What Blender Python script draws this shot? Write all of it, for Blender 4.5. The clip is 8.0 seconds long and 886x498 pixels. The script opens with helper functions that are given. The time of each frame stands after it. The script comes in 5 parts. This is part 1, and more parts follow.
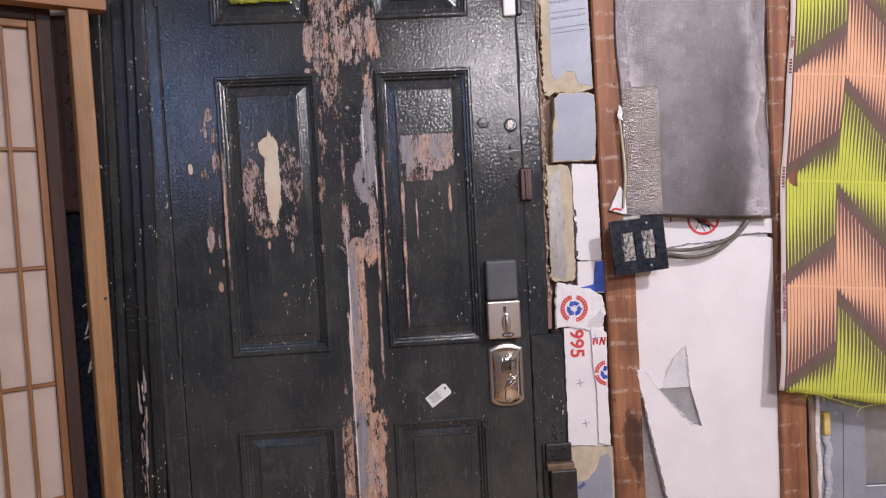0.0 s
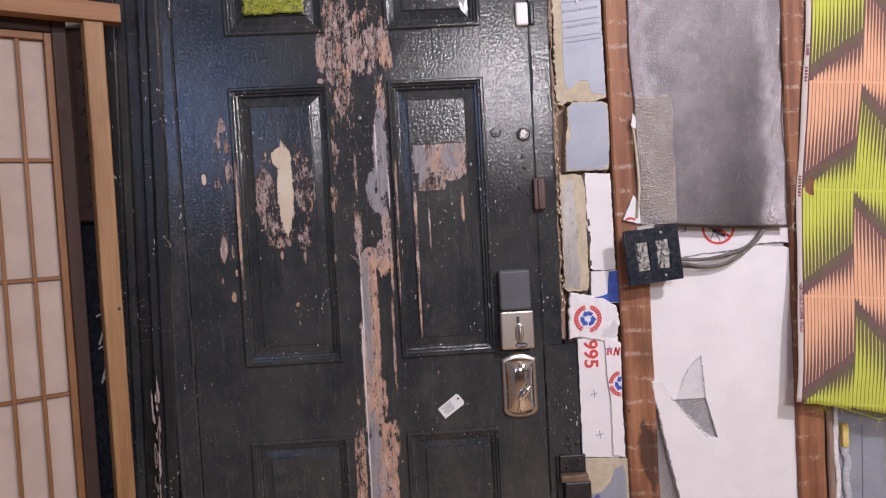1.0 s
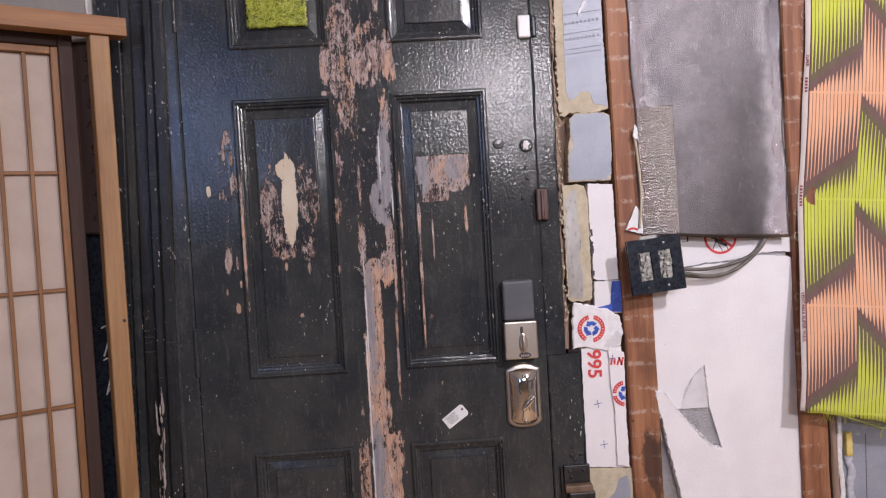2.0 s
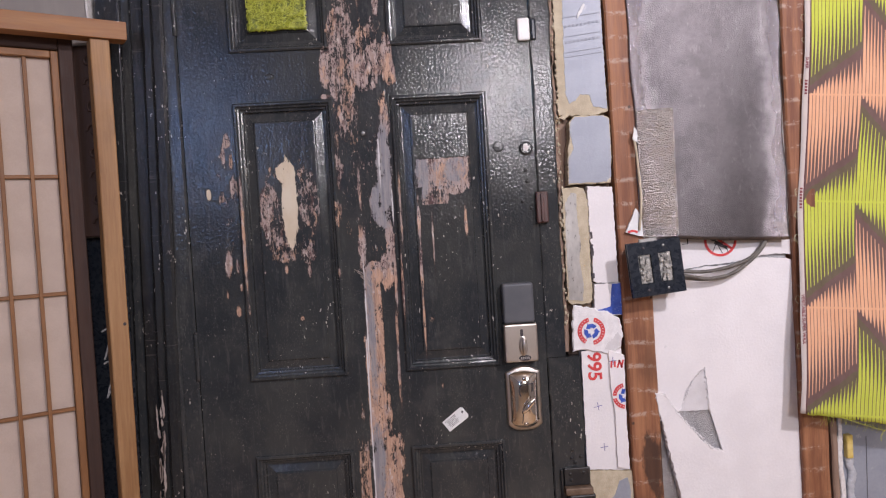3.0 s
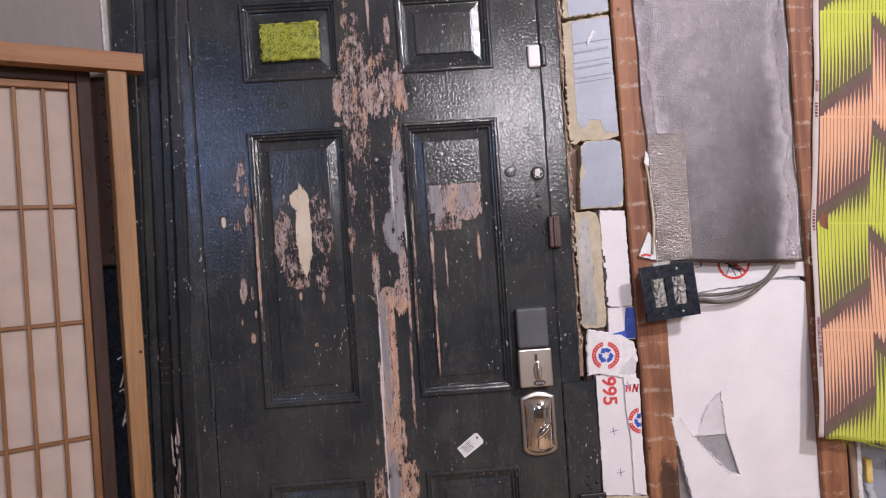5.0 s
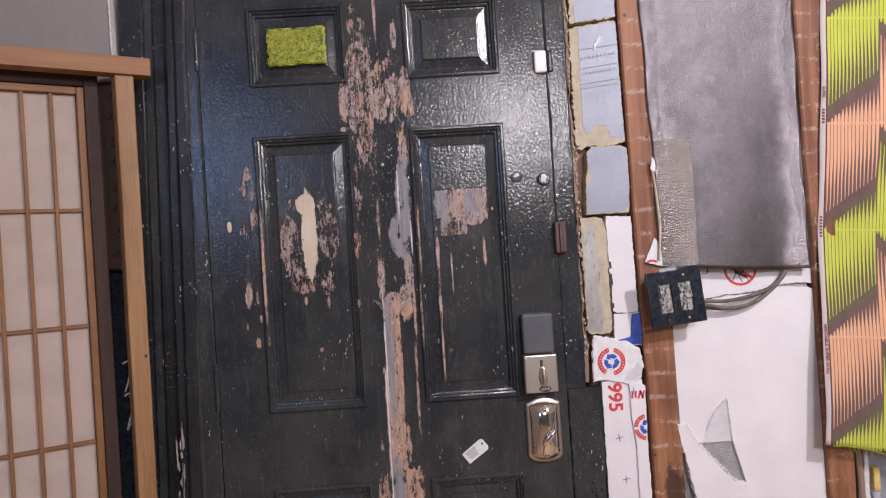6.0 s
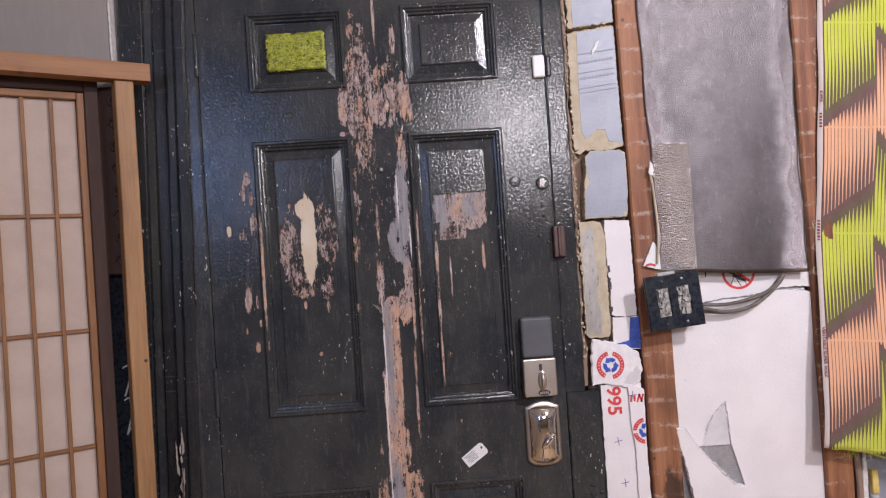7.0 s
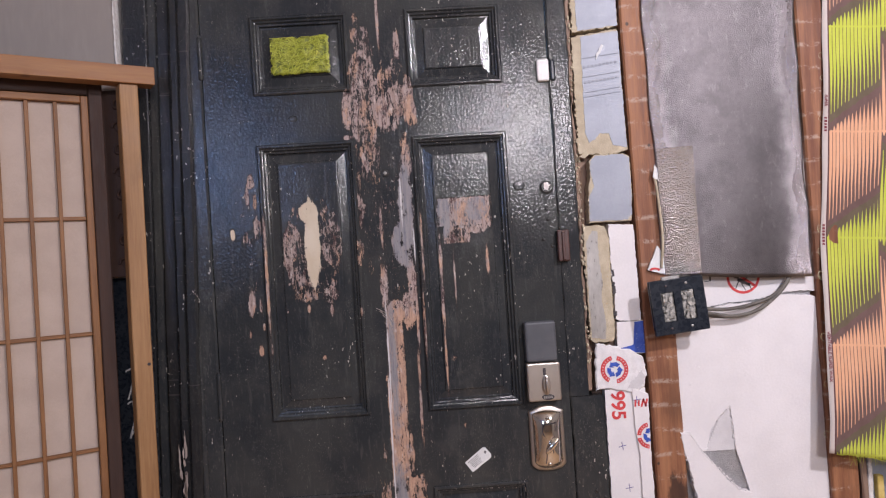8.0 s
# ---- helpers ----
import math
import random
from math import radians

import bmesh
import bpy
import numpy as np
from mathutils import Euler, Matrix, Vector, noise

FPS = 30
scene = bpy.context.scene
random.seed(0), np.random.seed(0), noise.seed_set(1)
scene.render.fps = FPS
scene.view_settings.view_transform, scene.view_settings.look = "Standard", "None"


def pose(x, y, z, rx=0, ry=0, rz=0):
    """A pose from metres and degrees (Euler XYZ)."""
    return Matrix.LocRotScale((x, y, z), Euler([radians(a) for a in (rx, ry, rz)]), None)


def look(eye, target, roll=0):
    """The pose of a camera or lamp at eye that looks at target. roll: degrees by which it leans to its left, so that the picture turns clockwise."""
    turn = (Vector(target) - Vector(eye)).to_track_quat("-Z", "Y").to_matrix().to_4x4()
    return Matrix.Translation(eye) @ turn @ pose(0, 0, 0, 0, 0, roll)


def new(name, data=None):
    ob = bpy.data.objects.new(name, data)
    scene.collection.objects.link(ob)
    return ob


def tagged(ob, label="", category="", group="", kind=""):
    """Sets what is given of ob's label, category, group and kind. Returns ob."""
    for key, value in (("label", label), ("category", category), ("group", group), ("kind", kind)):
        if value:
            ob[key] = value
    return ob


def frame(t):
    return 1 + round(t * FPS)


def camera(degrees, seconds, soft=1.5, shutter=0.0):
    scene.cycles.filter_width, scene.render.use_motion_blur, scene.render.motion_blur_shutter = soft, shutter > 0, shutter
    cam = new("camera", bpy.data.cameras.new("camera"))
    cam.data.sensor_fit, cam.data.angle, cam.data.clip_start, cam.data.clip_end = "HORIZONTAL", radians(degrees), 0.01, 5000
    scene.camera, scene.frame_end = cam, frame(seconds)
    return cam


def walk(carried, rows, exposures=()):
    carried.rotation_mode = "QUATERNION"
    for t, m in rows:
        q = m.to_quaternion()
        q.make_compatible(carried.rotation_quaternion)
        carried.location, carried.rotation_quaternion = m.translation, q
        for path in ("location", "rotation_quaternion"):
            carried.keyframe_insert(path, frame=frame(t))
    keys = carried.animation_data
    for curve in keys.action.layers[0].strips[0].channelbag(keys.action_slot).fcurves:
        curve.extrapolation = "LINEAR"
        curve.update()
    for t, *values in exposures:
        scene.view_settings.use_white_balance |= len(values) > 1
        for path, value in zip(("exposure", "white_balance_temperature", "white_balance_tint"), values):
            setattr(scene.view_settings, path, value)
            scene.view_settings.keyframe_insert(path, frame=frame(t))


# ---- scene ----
cam = camera(63.5, 8.0, soft=1.2)
PATH = [
    (0, (0.117, -1.686, 1.335), (0.23, 0.308, 1.23), -3.0),
    (0.5, (0.114, -1.684, 1.342), (0.218, 0.311, 1.245), -3.0),
    (1, (0.114, -1.68, 1.341), (0.197, 0.317, 1.258), -3.1),
    (1.5, (0.104, -1.684, 1.343), (0.189, 0.313, 1.283), -3.3),
    (3, (0.108, -1.688, 1.35), (0.19, 0.309, 1.295), -3.4),
    (3.5, (0.104, -1.688, 1.352), (0.18, 0.31, 1.31), -3.5),
    (4, (0.098, -1.692, 1.352), (0.172, 0.306, 1.33), -3.7),
    (4.5, (0.097, -1.694, 1.36), (0.167, 0.304, 1.352), -3.9),
    (6, (0.09, -1.691, 1.364), (0.146, 0.308, 1.381), -3.7),
    (6.5, (0.09, -1.696, 1.371), (0.152, 0.303, 1.386), -3.8),
    (7, (0.091, -1.696, 1.367), (0.149, 0.303, 1.392), -3.8),
    (7.5, (0.087, -1.694, 1.374), (0.142, 0.305, 1.398), -3.7),
    (8, (0.087, -1.693, 1.369), (0.14, 0.306, 1.403), -3.7),
]
walk(cam, [(t, look(eye, target, roll)) for t, eye, target, roll in PATH])

from mathutils.geometry import delaunay_2d_cdt

# ---- light ----
world = bpy.data.worlds.new("world")
scene.world = world
world.use_nodes = True
sky = world.node_tree.nodes.new("ShaderNodeTexSky")
sky.sky_type, sky.sun_disc, sky.sun_elevation, sky.sun_rotation = "NISHITA", False, radians(35), radians(200)
world.node_tree.links.new(sky.outputs[0], world.node_tree.nodes["Background"].inputs[0])
world.node_tree.nodes["Background"].inputs[1].default_value = 0.08


def lamp(name, size, watts, colour, matrix, size_y=0):
    data = bpy.data.lights.new(name, "AREA")
    data.energy, data.color, data.size = watts, colour, size
    data.shape = "RECTANGLE" if size_y else "DISK"
    if size_y:
        data.size_y = size_y
    ob = new(name, data)
    ob.matrix_world = matrix
    return ob


lamp("ceiling_lamp_near", 0.16, 42, (1.0, 0.935, 1.03), look((1.55, -1.95, 2.62), (0.6, 0.0, 0.8)))
lamp("ceiling_lamp_far", 0.50, 47, (1.0, 0.94, 1.01), look((0.93, -3.75, 2.34), (0.3, 0.0, 1.0)))
lamp("window_daylight", 0.28, 16, (0.28, 0.47, 1.0), look((-1.65, -4.42, 2.24), (-0.2, 0.0, 1.6)), 1.0)
scene.view_settings.exposure = 0.0


# ---- materials ----
class Nodes:
    """Short ways to wire a node material."""

    def __init__(self, name):
        self.mat = bpy.data.materials.new(name)
        self.mat.use_nodes = True
        self.tree = self.mat.node_tree
        self.bsdf = self.tree.nodes["Principled BSDF"]
        self.pos = self.node("ShaderNodeTexCoord").outputs["Object"]

    def node(self, kind):
        return self.tree.nodes.new(kind)

    def plug(self, socket, value):
        if hasattr(value, "is_linked"):
            self.tree.links.new(value, socket)
        elif value is not None:
            if hasattr(socket.default_value, "__len__") and len(socket.default_value) == 4 and len(value) == 3:
                value = (*value, 1)
            socket.default_value = value

    def math(self, op, *args, clamp=False):
        n = self.node("ShaderNodeMath")
        n.operation, n.use_clamp = op, clamp
        for s, a in zip(n.inputs, args):
            self.plug(s, a)
        return n.outputs[0]

    def vec(self, op, *args):
        n = self.node("ShaderNodeVectorMath")
        n.operation = op
        for s, a in zip(n.inputs, args):
            self.plug(s, a)
        return n.outputs["Value" if op == "LENGTH" else "Vector"]

    def noise(self, scale, stretch=(1, 1, 1), detail=4, rough=0.55, at=None):
        n = self.node("ShaderNodeTexNoise")
        n.inputs["Scale"].default_value, n.inputs["Detail"].default_value, n.inputs["Roughness"].default_value = scale, detail, rough
        self.plug(n.inputs["Vector"], self.vec("MULTIPLY", at or self.pos, stretch))
        return n.outputs[0]

    def voronoi(self, scale, stretch=(1, 1, 1), at=None):
        n = self.node("ShaderNodeTexVoronoi")
        n.inputs["Scale"].default_value = scale
        self.plug(n.inputs["Vector"], self.vec("MULTIPLY", at or self.pos, stretch))
        return n.outputs["Distance"]

    def step(self, value, low, high, a=0.0, b=1.0):
        n = self.node("ShaderNodeMapRange")
        n.interpolation_type = "SMOOTHSTEP"
        for s, v in zip(n.inputs, (value, low, high, a, b)):
            self.plug(s, v)
        return n.outputs[0]

    def mix(self, fac, a, b):
        n = self.node("ShaderNodeMix")
        n.data_type = "RGBA"
        self.plug(n.inputs[0], fac)
        self.plug(n.inputs[6], a)
        self.plug(n.inputs[7], b)
        return n.outputs[2]

    def xyz(self, v=None):
        n = self.node("ShaderNodeSeparateXYZ")
        self.plug(n.inputs[0], v or self.pos)
        return n.outputs

    def random(self):
        return self.node("ShaderNodeObjectInfo").outputs["Random"]

    def bump(self, height, strength, distance=0.002, under=None):
        n = self.node("ShaderNodeBump")
        n.inputs["Strength"].default_value, n.inputs["Distance"].default_value = strength, distance
        self.plug(n.inputs["Height"], height)
        if under:
            self.plug(n.inputs["Normal"], under)
        return n.outputs[0]

    def done(self, colour, rough, metal=0.0, normal=None, spec=None):
        self.plug(self.bsdf.inputs["Base Color"], colour)
        self.plug(self.bsdf.inputs["Roughness"], rough)
        self.plug(self.bsdf.inputs["Metallic"], metal)
        if normal:
            self.plug(self.bsdf.inputs["Normal"], normal)
        if spec is not None:
            self.bsdf.inputs["Specular IOR Level"].default_value = spec
        return self.mat


def plain(name, a, b, rough=0.6, metal=0.0, scale=25, stretch=(1, 1, 1), fine=220, bump=0.25, spots=None, spec=None):
    """A surface of two close tones in patches, with fine relief; spots: a third colour in small marks."""
    n = Nodes(name)
    patch, grain = n.noise(scale, stretch), n.noise(fine, stretch, 3)
    colour = n.mix(n.step(n.math("ADD", n.math("MULTIPLY", patch, 0.7), n.math("MULTIPLY", grain, 0.3)), 0.36, 0.64), a, b)
    if spots:
        colour = n.mix(n.step(n.noise(scale * 3.1, stretch, 5, 0.7), 0.60, 0.68), colour, spots)
    return n.done(colour, n.step(grain, 0.2, 0.8, rough * 0.85, min(rough * 1.15, 1)), metal, n.bump(grain, bump, 0.001), spec)


def wood(name, dark, light, rough=0.55, along="z", lath=False, scale=38, knots=True):
    """Sawn timber, with its grain along one axis; lath: pale ghost lines of old laths across it and nail holes."""
    n = Nodes(name)
    squeeze = {"z": (1, 1, 0.06), "x": (0.06, 1, 1)}[along]
    grain, fibre, tone = n.noise(scale, squeeze, 5, 0.6), n.noise(scale * 9, squeeze, 3), n.noise(4.5, squeeze, 2)
    mixed = n.math("ADD", n.math("MULTIPLY", grain, 0.55), n.math("ADD", n.math("MULTIPLY", fibre, 0.2), n.math("MULTIPLY", tone, 0.25)))
    colour = n.mix(n.step(mixed, 0.36, 0.64), dark, light)
    blotch = n.step(n.noise(13, (1, 1, 0.4) if along == "z" else (0.4, 1, 1), 5, 0.7), 0.50, 0.70)
    colour = n.mix(n.math("MULTIPLY", blotch, 0.38), colour, tuple(c * 0.62 for c in dark))
    height = mixed
    if knots:
        spot = n.voronoi(7, (1, 1, 0.45))
        colour = n.mix(n.step(spot, 0.03, 0.10, 0.75, 0.0), colour, tuple(c * 0.35 for c in dark))
    if lath:
        wave = n.math("PINGPONG", n.math("ADD", n.xyz()[2], n.math("MULTIPLY", n.noise(6), 0.03)), 0.028)
        band = n.math("MULTIPLY", n.step(wave, 0.001, 0.008, 1, 0), n.step(n.noise(46, (0.8, 1, 1.1), 6, 0.8), 0.47, 0.57))
        colour = n.mix(n.math("MULTIPLY", band, 0.58), colour, (0.52, 0.41, 0.33))
        hole = n.voronoi(19, (1, 0.2, 0.9))
        colour = n.mix(n.step(hole, 0.05, 0.10, 0.85, 0), colour, (0.03, 0.018, 0.012))
        stain = n.step(n.noise(5.5, (1, 1, 0.5), 2), 0.58, 0.70)
        colour = n.mix(n.math("MULTIPLY", stain, 0.45), colour, tuple(c * 0.3 for c in dark))
        burn = n.vec("LENGTH", n.vec("MULTIPLY_ADD", n.pos, (30, 0, 9), (-0.655 * 30, 0, -0.745 * 9)))
        colour = n.mix(n.step(n.math("MULTIPLY_ADD", n.noise(38, (1, 1, 0.4), 4, 0.65), 2.2, burn), 1.65, 2.05, 0.8, 0.0), colour, (0.025, 0.012, 0.008))
    return n.done(colour, n.step(fibre, 0.2, 0.8, rough - 0.1, rough + 0.15), 0, n.bump(height, 0.35, 0.0015))


# places of bare wood and old primer where the black paint has gone: x, z, half width, half height, looseness in mm
CREAM = [
    (-0.175, 1.430, 0.0160, 0.0950, -2), (-0.180, 1.503, 0.0215, 0.0270, -1), (-0.359, 1.462, 0.0038, 0.0089, -2)]
OVAL = [
    (-0.222, 1.413, 0.0240, 0.0709, 2), (-0.198, 1.343, 0.0330, 0.0520, 2.5), (-0.128, 1.435, 0.0240, 0.0700, 2.5), (-0.138, 1.317, 0.0190, 0.0330, 3),
    (-0.175, 1.427, 0.0660, 0.1250, 5), (-0.182, 1.316, 0.0156, 0.0259, 2), (-0.068, 1.263, 0.0039, 0.0105, 0), (-0.231, 1.338, 0.0103, 0.0052, 3),
    (-0.138, 1.270, 0.0039, 0.0130, 0), (-0.192, 1.277, 0.0052, 0.0130, 1), (-0.162, 1.160, 0.0039, 0.0052, 0)]
STILE = [
    (-0.311, 1.582, 0.0102, 0.0178, 1), (-0.321, 1.550, 0.0064, 0.0319, 2), (-0.304, 1.537, 0.0064, 0.0255, 2), (-0.301, 1.472, 0.0102, 0.0358, 2),
    (-0.328, 1.445, 0.0102, 0.0281, 4), (-0.324, 1.297, 0.0064, 0.0218, -2), (-0.303, 1.292, 0.0039, 0.0154, 0), (-0.307, 1.187, 0.0052, 0.0129, 0),
    (-0.284, 1.432, 0.0032, 0.0577, 0), (-0.284, 1.328, 0.0026, 0.0901, -0.5), (-0.282, 1.189, 0.0019, 0.0129, 0), (-0.331, 1.225, 0.0039, 0.0154, 2),
    (-0.341, 1.577, 0.0064, 0.0191, 5), (-0.298, 1.243, 0.0039, 0.0103, 1), (-0.242, 1.273, 0.0039, 0.0039, 1), (-0.318, 1.440, 0.0300, 0.1800, 7)]
MULLION_TOP = [
    (-0.035, 1.738, 0.0362, 0.0905, 2), (0.025, 1.762, 0.0350, 0.0843, 3), (0.070, 1.754, 0.0156, 0.0547, 0), (0.084, 1.721, 0.0065, 0.0235, 0),
    (-0.074, 1.736, 0.0116, 0.0464, 0), (0.010, 1.730, 0.0156, 0.0363, -3), (-0.031, 1.654, 0.0207, 0.0622, 2), (0.058, 1.618, 0.0118, 0.0601, 1),
    (-0.056, 1.525, 0.0078, 0.0975, 3), (-0.062, 1.401, 0.0104, 0.0391, 3), (-0.010, 1.458, 0.0052, 0.0627, 1), (-0.025, 1.399, 0.0392, 0.0523, 8),
    (-0.078, 1.675, 0.0155, 0.0065, 1), (0.050, 1.488, 0.0160, 0.1050, -1), (0.037, 1.416, 0.0240, 0.0540, 0), (-0.020, 1.600, 0.0200, 0.0500, 5), (-0.049, 1.505, 0.0100, 0.0140, 2), (0.004, 1.450, 0.0640, 0.1700, 6.5), (-0.030, 1.640, 0.0300, 0.0800, 4)]
MULLION_LOW = [
    (-0.012, 1.320, 0.0092, 0.0525, 0), (0.054, 1.329, 0.0105, 0.0553, 0), (0.041, 1.257, 0.0158, 0.0396, -1), (0.014, 1.259, 0.0237, 0.0237, -2),
    (0.029, 0.922, 0.0067, 0.0666, 2), (0.018, 0.848, 0.0400, 0.0213, 1),
    (0.050, 0.825, 0.0107, 0.0562, 2), (0.055, 0.729, 0.0201, 0.0940, 7),
    (-0.035, 0.926, 0.0080, 0.0332, 4), (0.062, 1.243, 0.0033, 0.0793, 0), (0.058, 1.122, 0.0027, 0.0398, -0.5), (0.057, 1.015, 0.0033, 0.0666, 0)]
PANEL = [
    (0.218, 1.447, 0.0266, 0.0159, 1), (0.236, 1.366, 0.0033, 0.0267, -1),
    (0.125, 1.372, 0.0033, 0.0529, -0.5), (0.124, 1.266, 0.0040, 0.0531, 0), (0.124, 1.145, 0.0020, 0.0666, -0.5), (0.078, 1.228, 0.0026, 0.0662, -0.5),
    (0.156, 1.331, 0.0027, 0.0663, 0.5), (0.083, 1.401, 0.0026, 0.0790, 0), (0.143, 1.138, 0.0080, 0.0080, 3), (0.158, 0.981, 0.0040, 0.0107, 2)]
UPPER = [
    (-0.044, 1.921, 0.0120, 0.0534, 3), (-0.028, 1.879, 0.0240, 0.0667, 4), (0.051, 1.891, 0.0080, 0.0375, 1), (0.010, 1.952, 0.0033, 0.0602, -0.5),
    (-0.034, 1.826, 0.0320, 0.0600, 2), (0.033, 1.815, 0.0374, 0.0468, 5), (0.042, 1.754, 0.0294, 0.0401, 1)]
BOXED = [
    (0.186, 1.484, 0.0600, 0.0330, -1), (0.166, 1.435, 0.0330, 0.0260, 2), (0.006, 1.150, 0.0175, 0.1150, -2), (0.002, 0.975, 0.0195, 0.1150, -2),
    (0.016, 0.730, 0.0340, 0.1100, 0), (-0.037, 0.756, 0.0140, 0.1066, 2)]
GREY = [
    (0.050, 1.488, 0.0150, 0.1000, -3), (0.037, 1.416, 0.0220, 0.0520, -2), (-0.002, 1.139, 0.0079, 0.1453, -1), (-0.004, 0.815, 0.0147, 0.0667, -2),
    (-0.005, 0.733, 0.0107, 0.0802, 0), (0.138, 1.480, 0.0150, 0.0460, -2), (0.217, 1.489, 0.0260, 0.0300, 1), (0.186, 1.478, 0.0560, 0.0340, 4)]
WHITE = [
    (-0.012, 1.153, 0.0017, 0.1187, 0), (-0.016, 0.992, 0.0017, 0.1193, 0), (-0.016, 0.789, 0.0017, 0.1200, 0), (0.065, 1.415, 0.0020, 0.0460, 0),
    (0.040, 1.521, 0.0020, 0.0523, 0)]


def old_black_paint(name, area=None, coarse=False):
    """Thick, glossy, brush-marked black paint; area: x0, x1, z0, z1 of a piece that is worn through to wood, primer and undercoat in the listed places; coarse: lumpy, cracked coats."""
    n = Nodes(name)
    streak = n.noise(210, (1, 1, 0.20), 6, 0.75)
    chunk = n.noise(62, (1, 1, 0.55), 3, 0.6)
    chip = n.noise(330, (1, 1, 0.6), 3, 0.7)
    ragged = n.math("ADD", n.math("MULTIPLY", streak, 0.46), n.math("ADD", n.math("MULTIPLY", chunk, 0.34), n.math("MULTIPLY", chip, 0.20)))

    def worn(spots, most=0.05, square=False):
        # the ragged noise eats into each place, the larger the place the further
        best = None
        for x, z, rx, rz, loose in spots:
            d = n.vec("MULTIPLY_ADD", n.pos, (1 / rx, 0, 1 / rz), (-x / rx, 0, -z / rz))
            if square:
                side = n.xyz(n.vec("ABSOLUTE", d))
                d = n.math("MAXIMUM", side[0], side[2])
            else:
                d = n.vec("LENGTH", d)
            r = min(rx, rz)
            # inside a place the depth is capped, so that looseness sets how much of it is bare
            d = n.math("ADD", n.math("MAXIMUM", n.math("MULTIPLY_ADD", d, r, -r), -0.003), loose * 0.001)
            d = n.math("MULTIPLY_ADD", eaten, min(most, max(0.0055, 3.6 * r)), d)
            best = d if best is None else n.math("MINIMUM", best, d)
        return best

    eaten = n.math("SUBTRACT", ragged, 0.5)
    orange = n.noise(190, (1, 1, 0.8), 2, 0.5)
    brush = n.noise(95, (1, 1, 0.16), 4, 0.6)
    dent = n.noise(22, (1, 1, 0.7), 3)
    tone = n.noise(7, (1, 1, 0.6), 3)
    black = n.mix(n.step(tone, 0.35, 0.65), (0.026, 0.029, 0.033), (0.046, 0.048, 0.047))
    dust = n.math("MULTIPLY", n.step(n.noise(160, (1, 1, 0.4), 5, 0.7), 0.56, 0.72), 0.5)
    black = n.mix(dust, black, (0.11, 0.108, 0.10))
    smear = n.math("MULTIPLY", n.step(n.noise(11, (1, 1, 1.2), 5, 0.7), 0.52, 0.72), 0.32)
    black = n.mix(smear, black, (0.085, 0.085, 0.082))
    scuff = n.math("MULTIPLY", n.step(n.noise(400, (1, 1, 0.5), 3, 0.6), 0.58, 0.68), n.step(n.noise(13, (1, 1, 0.7), 3, 0.6), 0.42, 0.60))
    black = n.mix(n.math("MULTIPLY", scuff, 0.45), black, (0.19, 0.185, 0.175))
    black = n.mix(n.math("MULTIPLY", n.step(brush, 0.54, 0.70), 0.40), black, (0.090, 0.090, 0.086))
    colour, rough = black, n.step(tone, 0.3, 0.7, 0.075, 0.12)
    relief = n.math("ADD", n.math("MULTIPLY", orange, 1.0), n.math("ADD", n.math("MULTIPLY", brush, 0.40), n.math("MULTIPLY", dent, 0.5)))
    if coarse:
        # coats on coats, cracked and lumpy
        cracked = n.step(n.voronoi(95, (1, 1, 0.35)), 0.0, 0.5)
        relief = n.math("ADD", n.math("MULTIPLY", relief, 1.1), n.math("MULTIPLY", n.noise(120, (1, 1, 0.5), 6, 0.75), 1.6))
        relief = n.math("ADD", relief, n.math("MULTIPLY", cracked, 0.5))
        split = n.math("MULTIPLY", n.step(n.noise(70, (0.10, 1, 1.6), 3, 0.6), 0.665, 0.685), 0.6)
        colour = n.mix(split, colour, (0.15, 0.14, 0.13))
        colour = n.mix(n.math("MULTIPLY", n.step(n.noise(60, (1, 1, 0.25), 6, 0.8), 0.56, 0.70), 0.45), colour, (0.12, 0.10, 0.085))
        colour = n.mix(0.58, colour, (0.010, 0.010, 0.011))
        rough = n.math("ADD", rough, 0.06)
    # small flecks knocked out everywhere, in loose clusters
    fleck = n.noise(165, (1, 1, 0.42), 3, 0.55)
    cluster = n.noise(9, (1, 1, 0.7), 3, 0.6)
    flecks = n.math("MULTIPLY", n.step(n.math("MULTIPLY_ADD", cluster, 0.35, fleck), 0.878, 0.895), n.step(cluster, 0.47, 0.54))
    colour = n.mix(flecks, colour, (0.46, 0.42, 0.38))
    bare = flecks
    def here(*lists):
        return [p for spots in lists for p in spots if p[0] + p[2] + 0.02 > area[0] and p[0] - p[2] - 0.02 < area[1] and p[1] + p[3] + 0.03 > area[2] and p[1] - p[3] - 0.03 < area[3]]

    def least(*values):
        best = None
        for v in values:
            if v is not None:
                best = v if best is None else n.math("MINIMUM", best, v)
        return best if best is not None else 1.0

    if area:
        tan_d = least(worn(here(OVAL, STILE, MULLION_TOP, MULLION_LOW, PANEL, UPPER)), worn(here(BOXED), 0.03, True), worn(here(WHITE), 0.004), worn(here(CREAM), 0.034))
        tan = n.step(tan_d, -0.0012, 0.0006, 1, 0)
        rim = n.step(tan_d, -0.004, 0.003, 1, 0)
        grain = n.noise(150, (1, 1, 0.07), 4, 0.65)
        blot = n.noise(24, (1, 1, 0.5), 4, 0.6)
        blot = n.math("SUBTRACT", blot, n.step(n.xyz()[2], 1.12, 1.36, 0.11, 0.0))
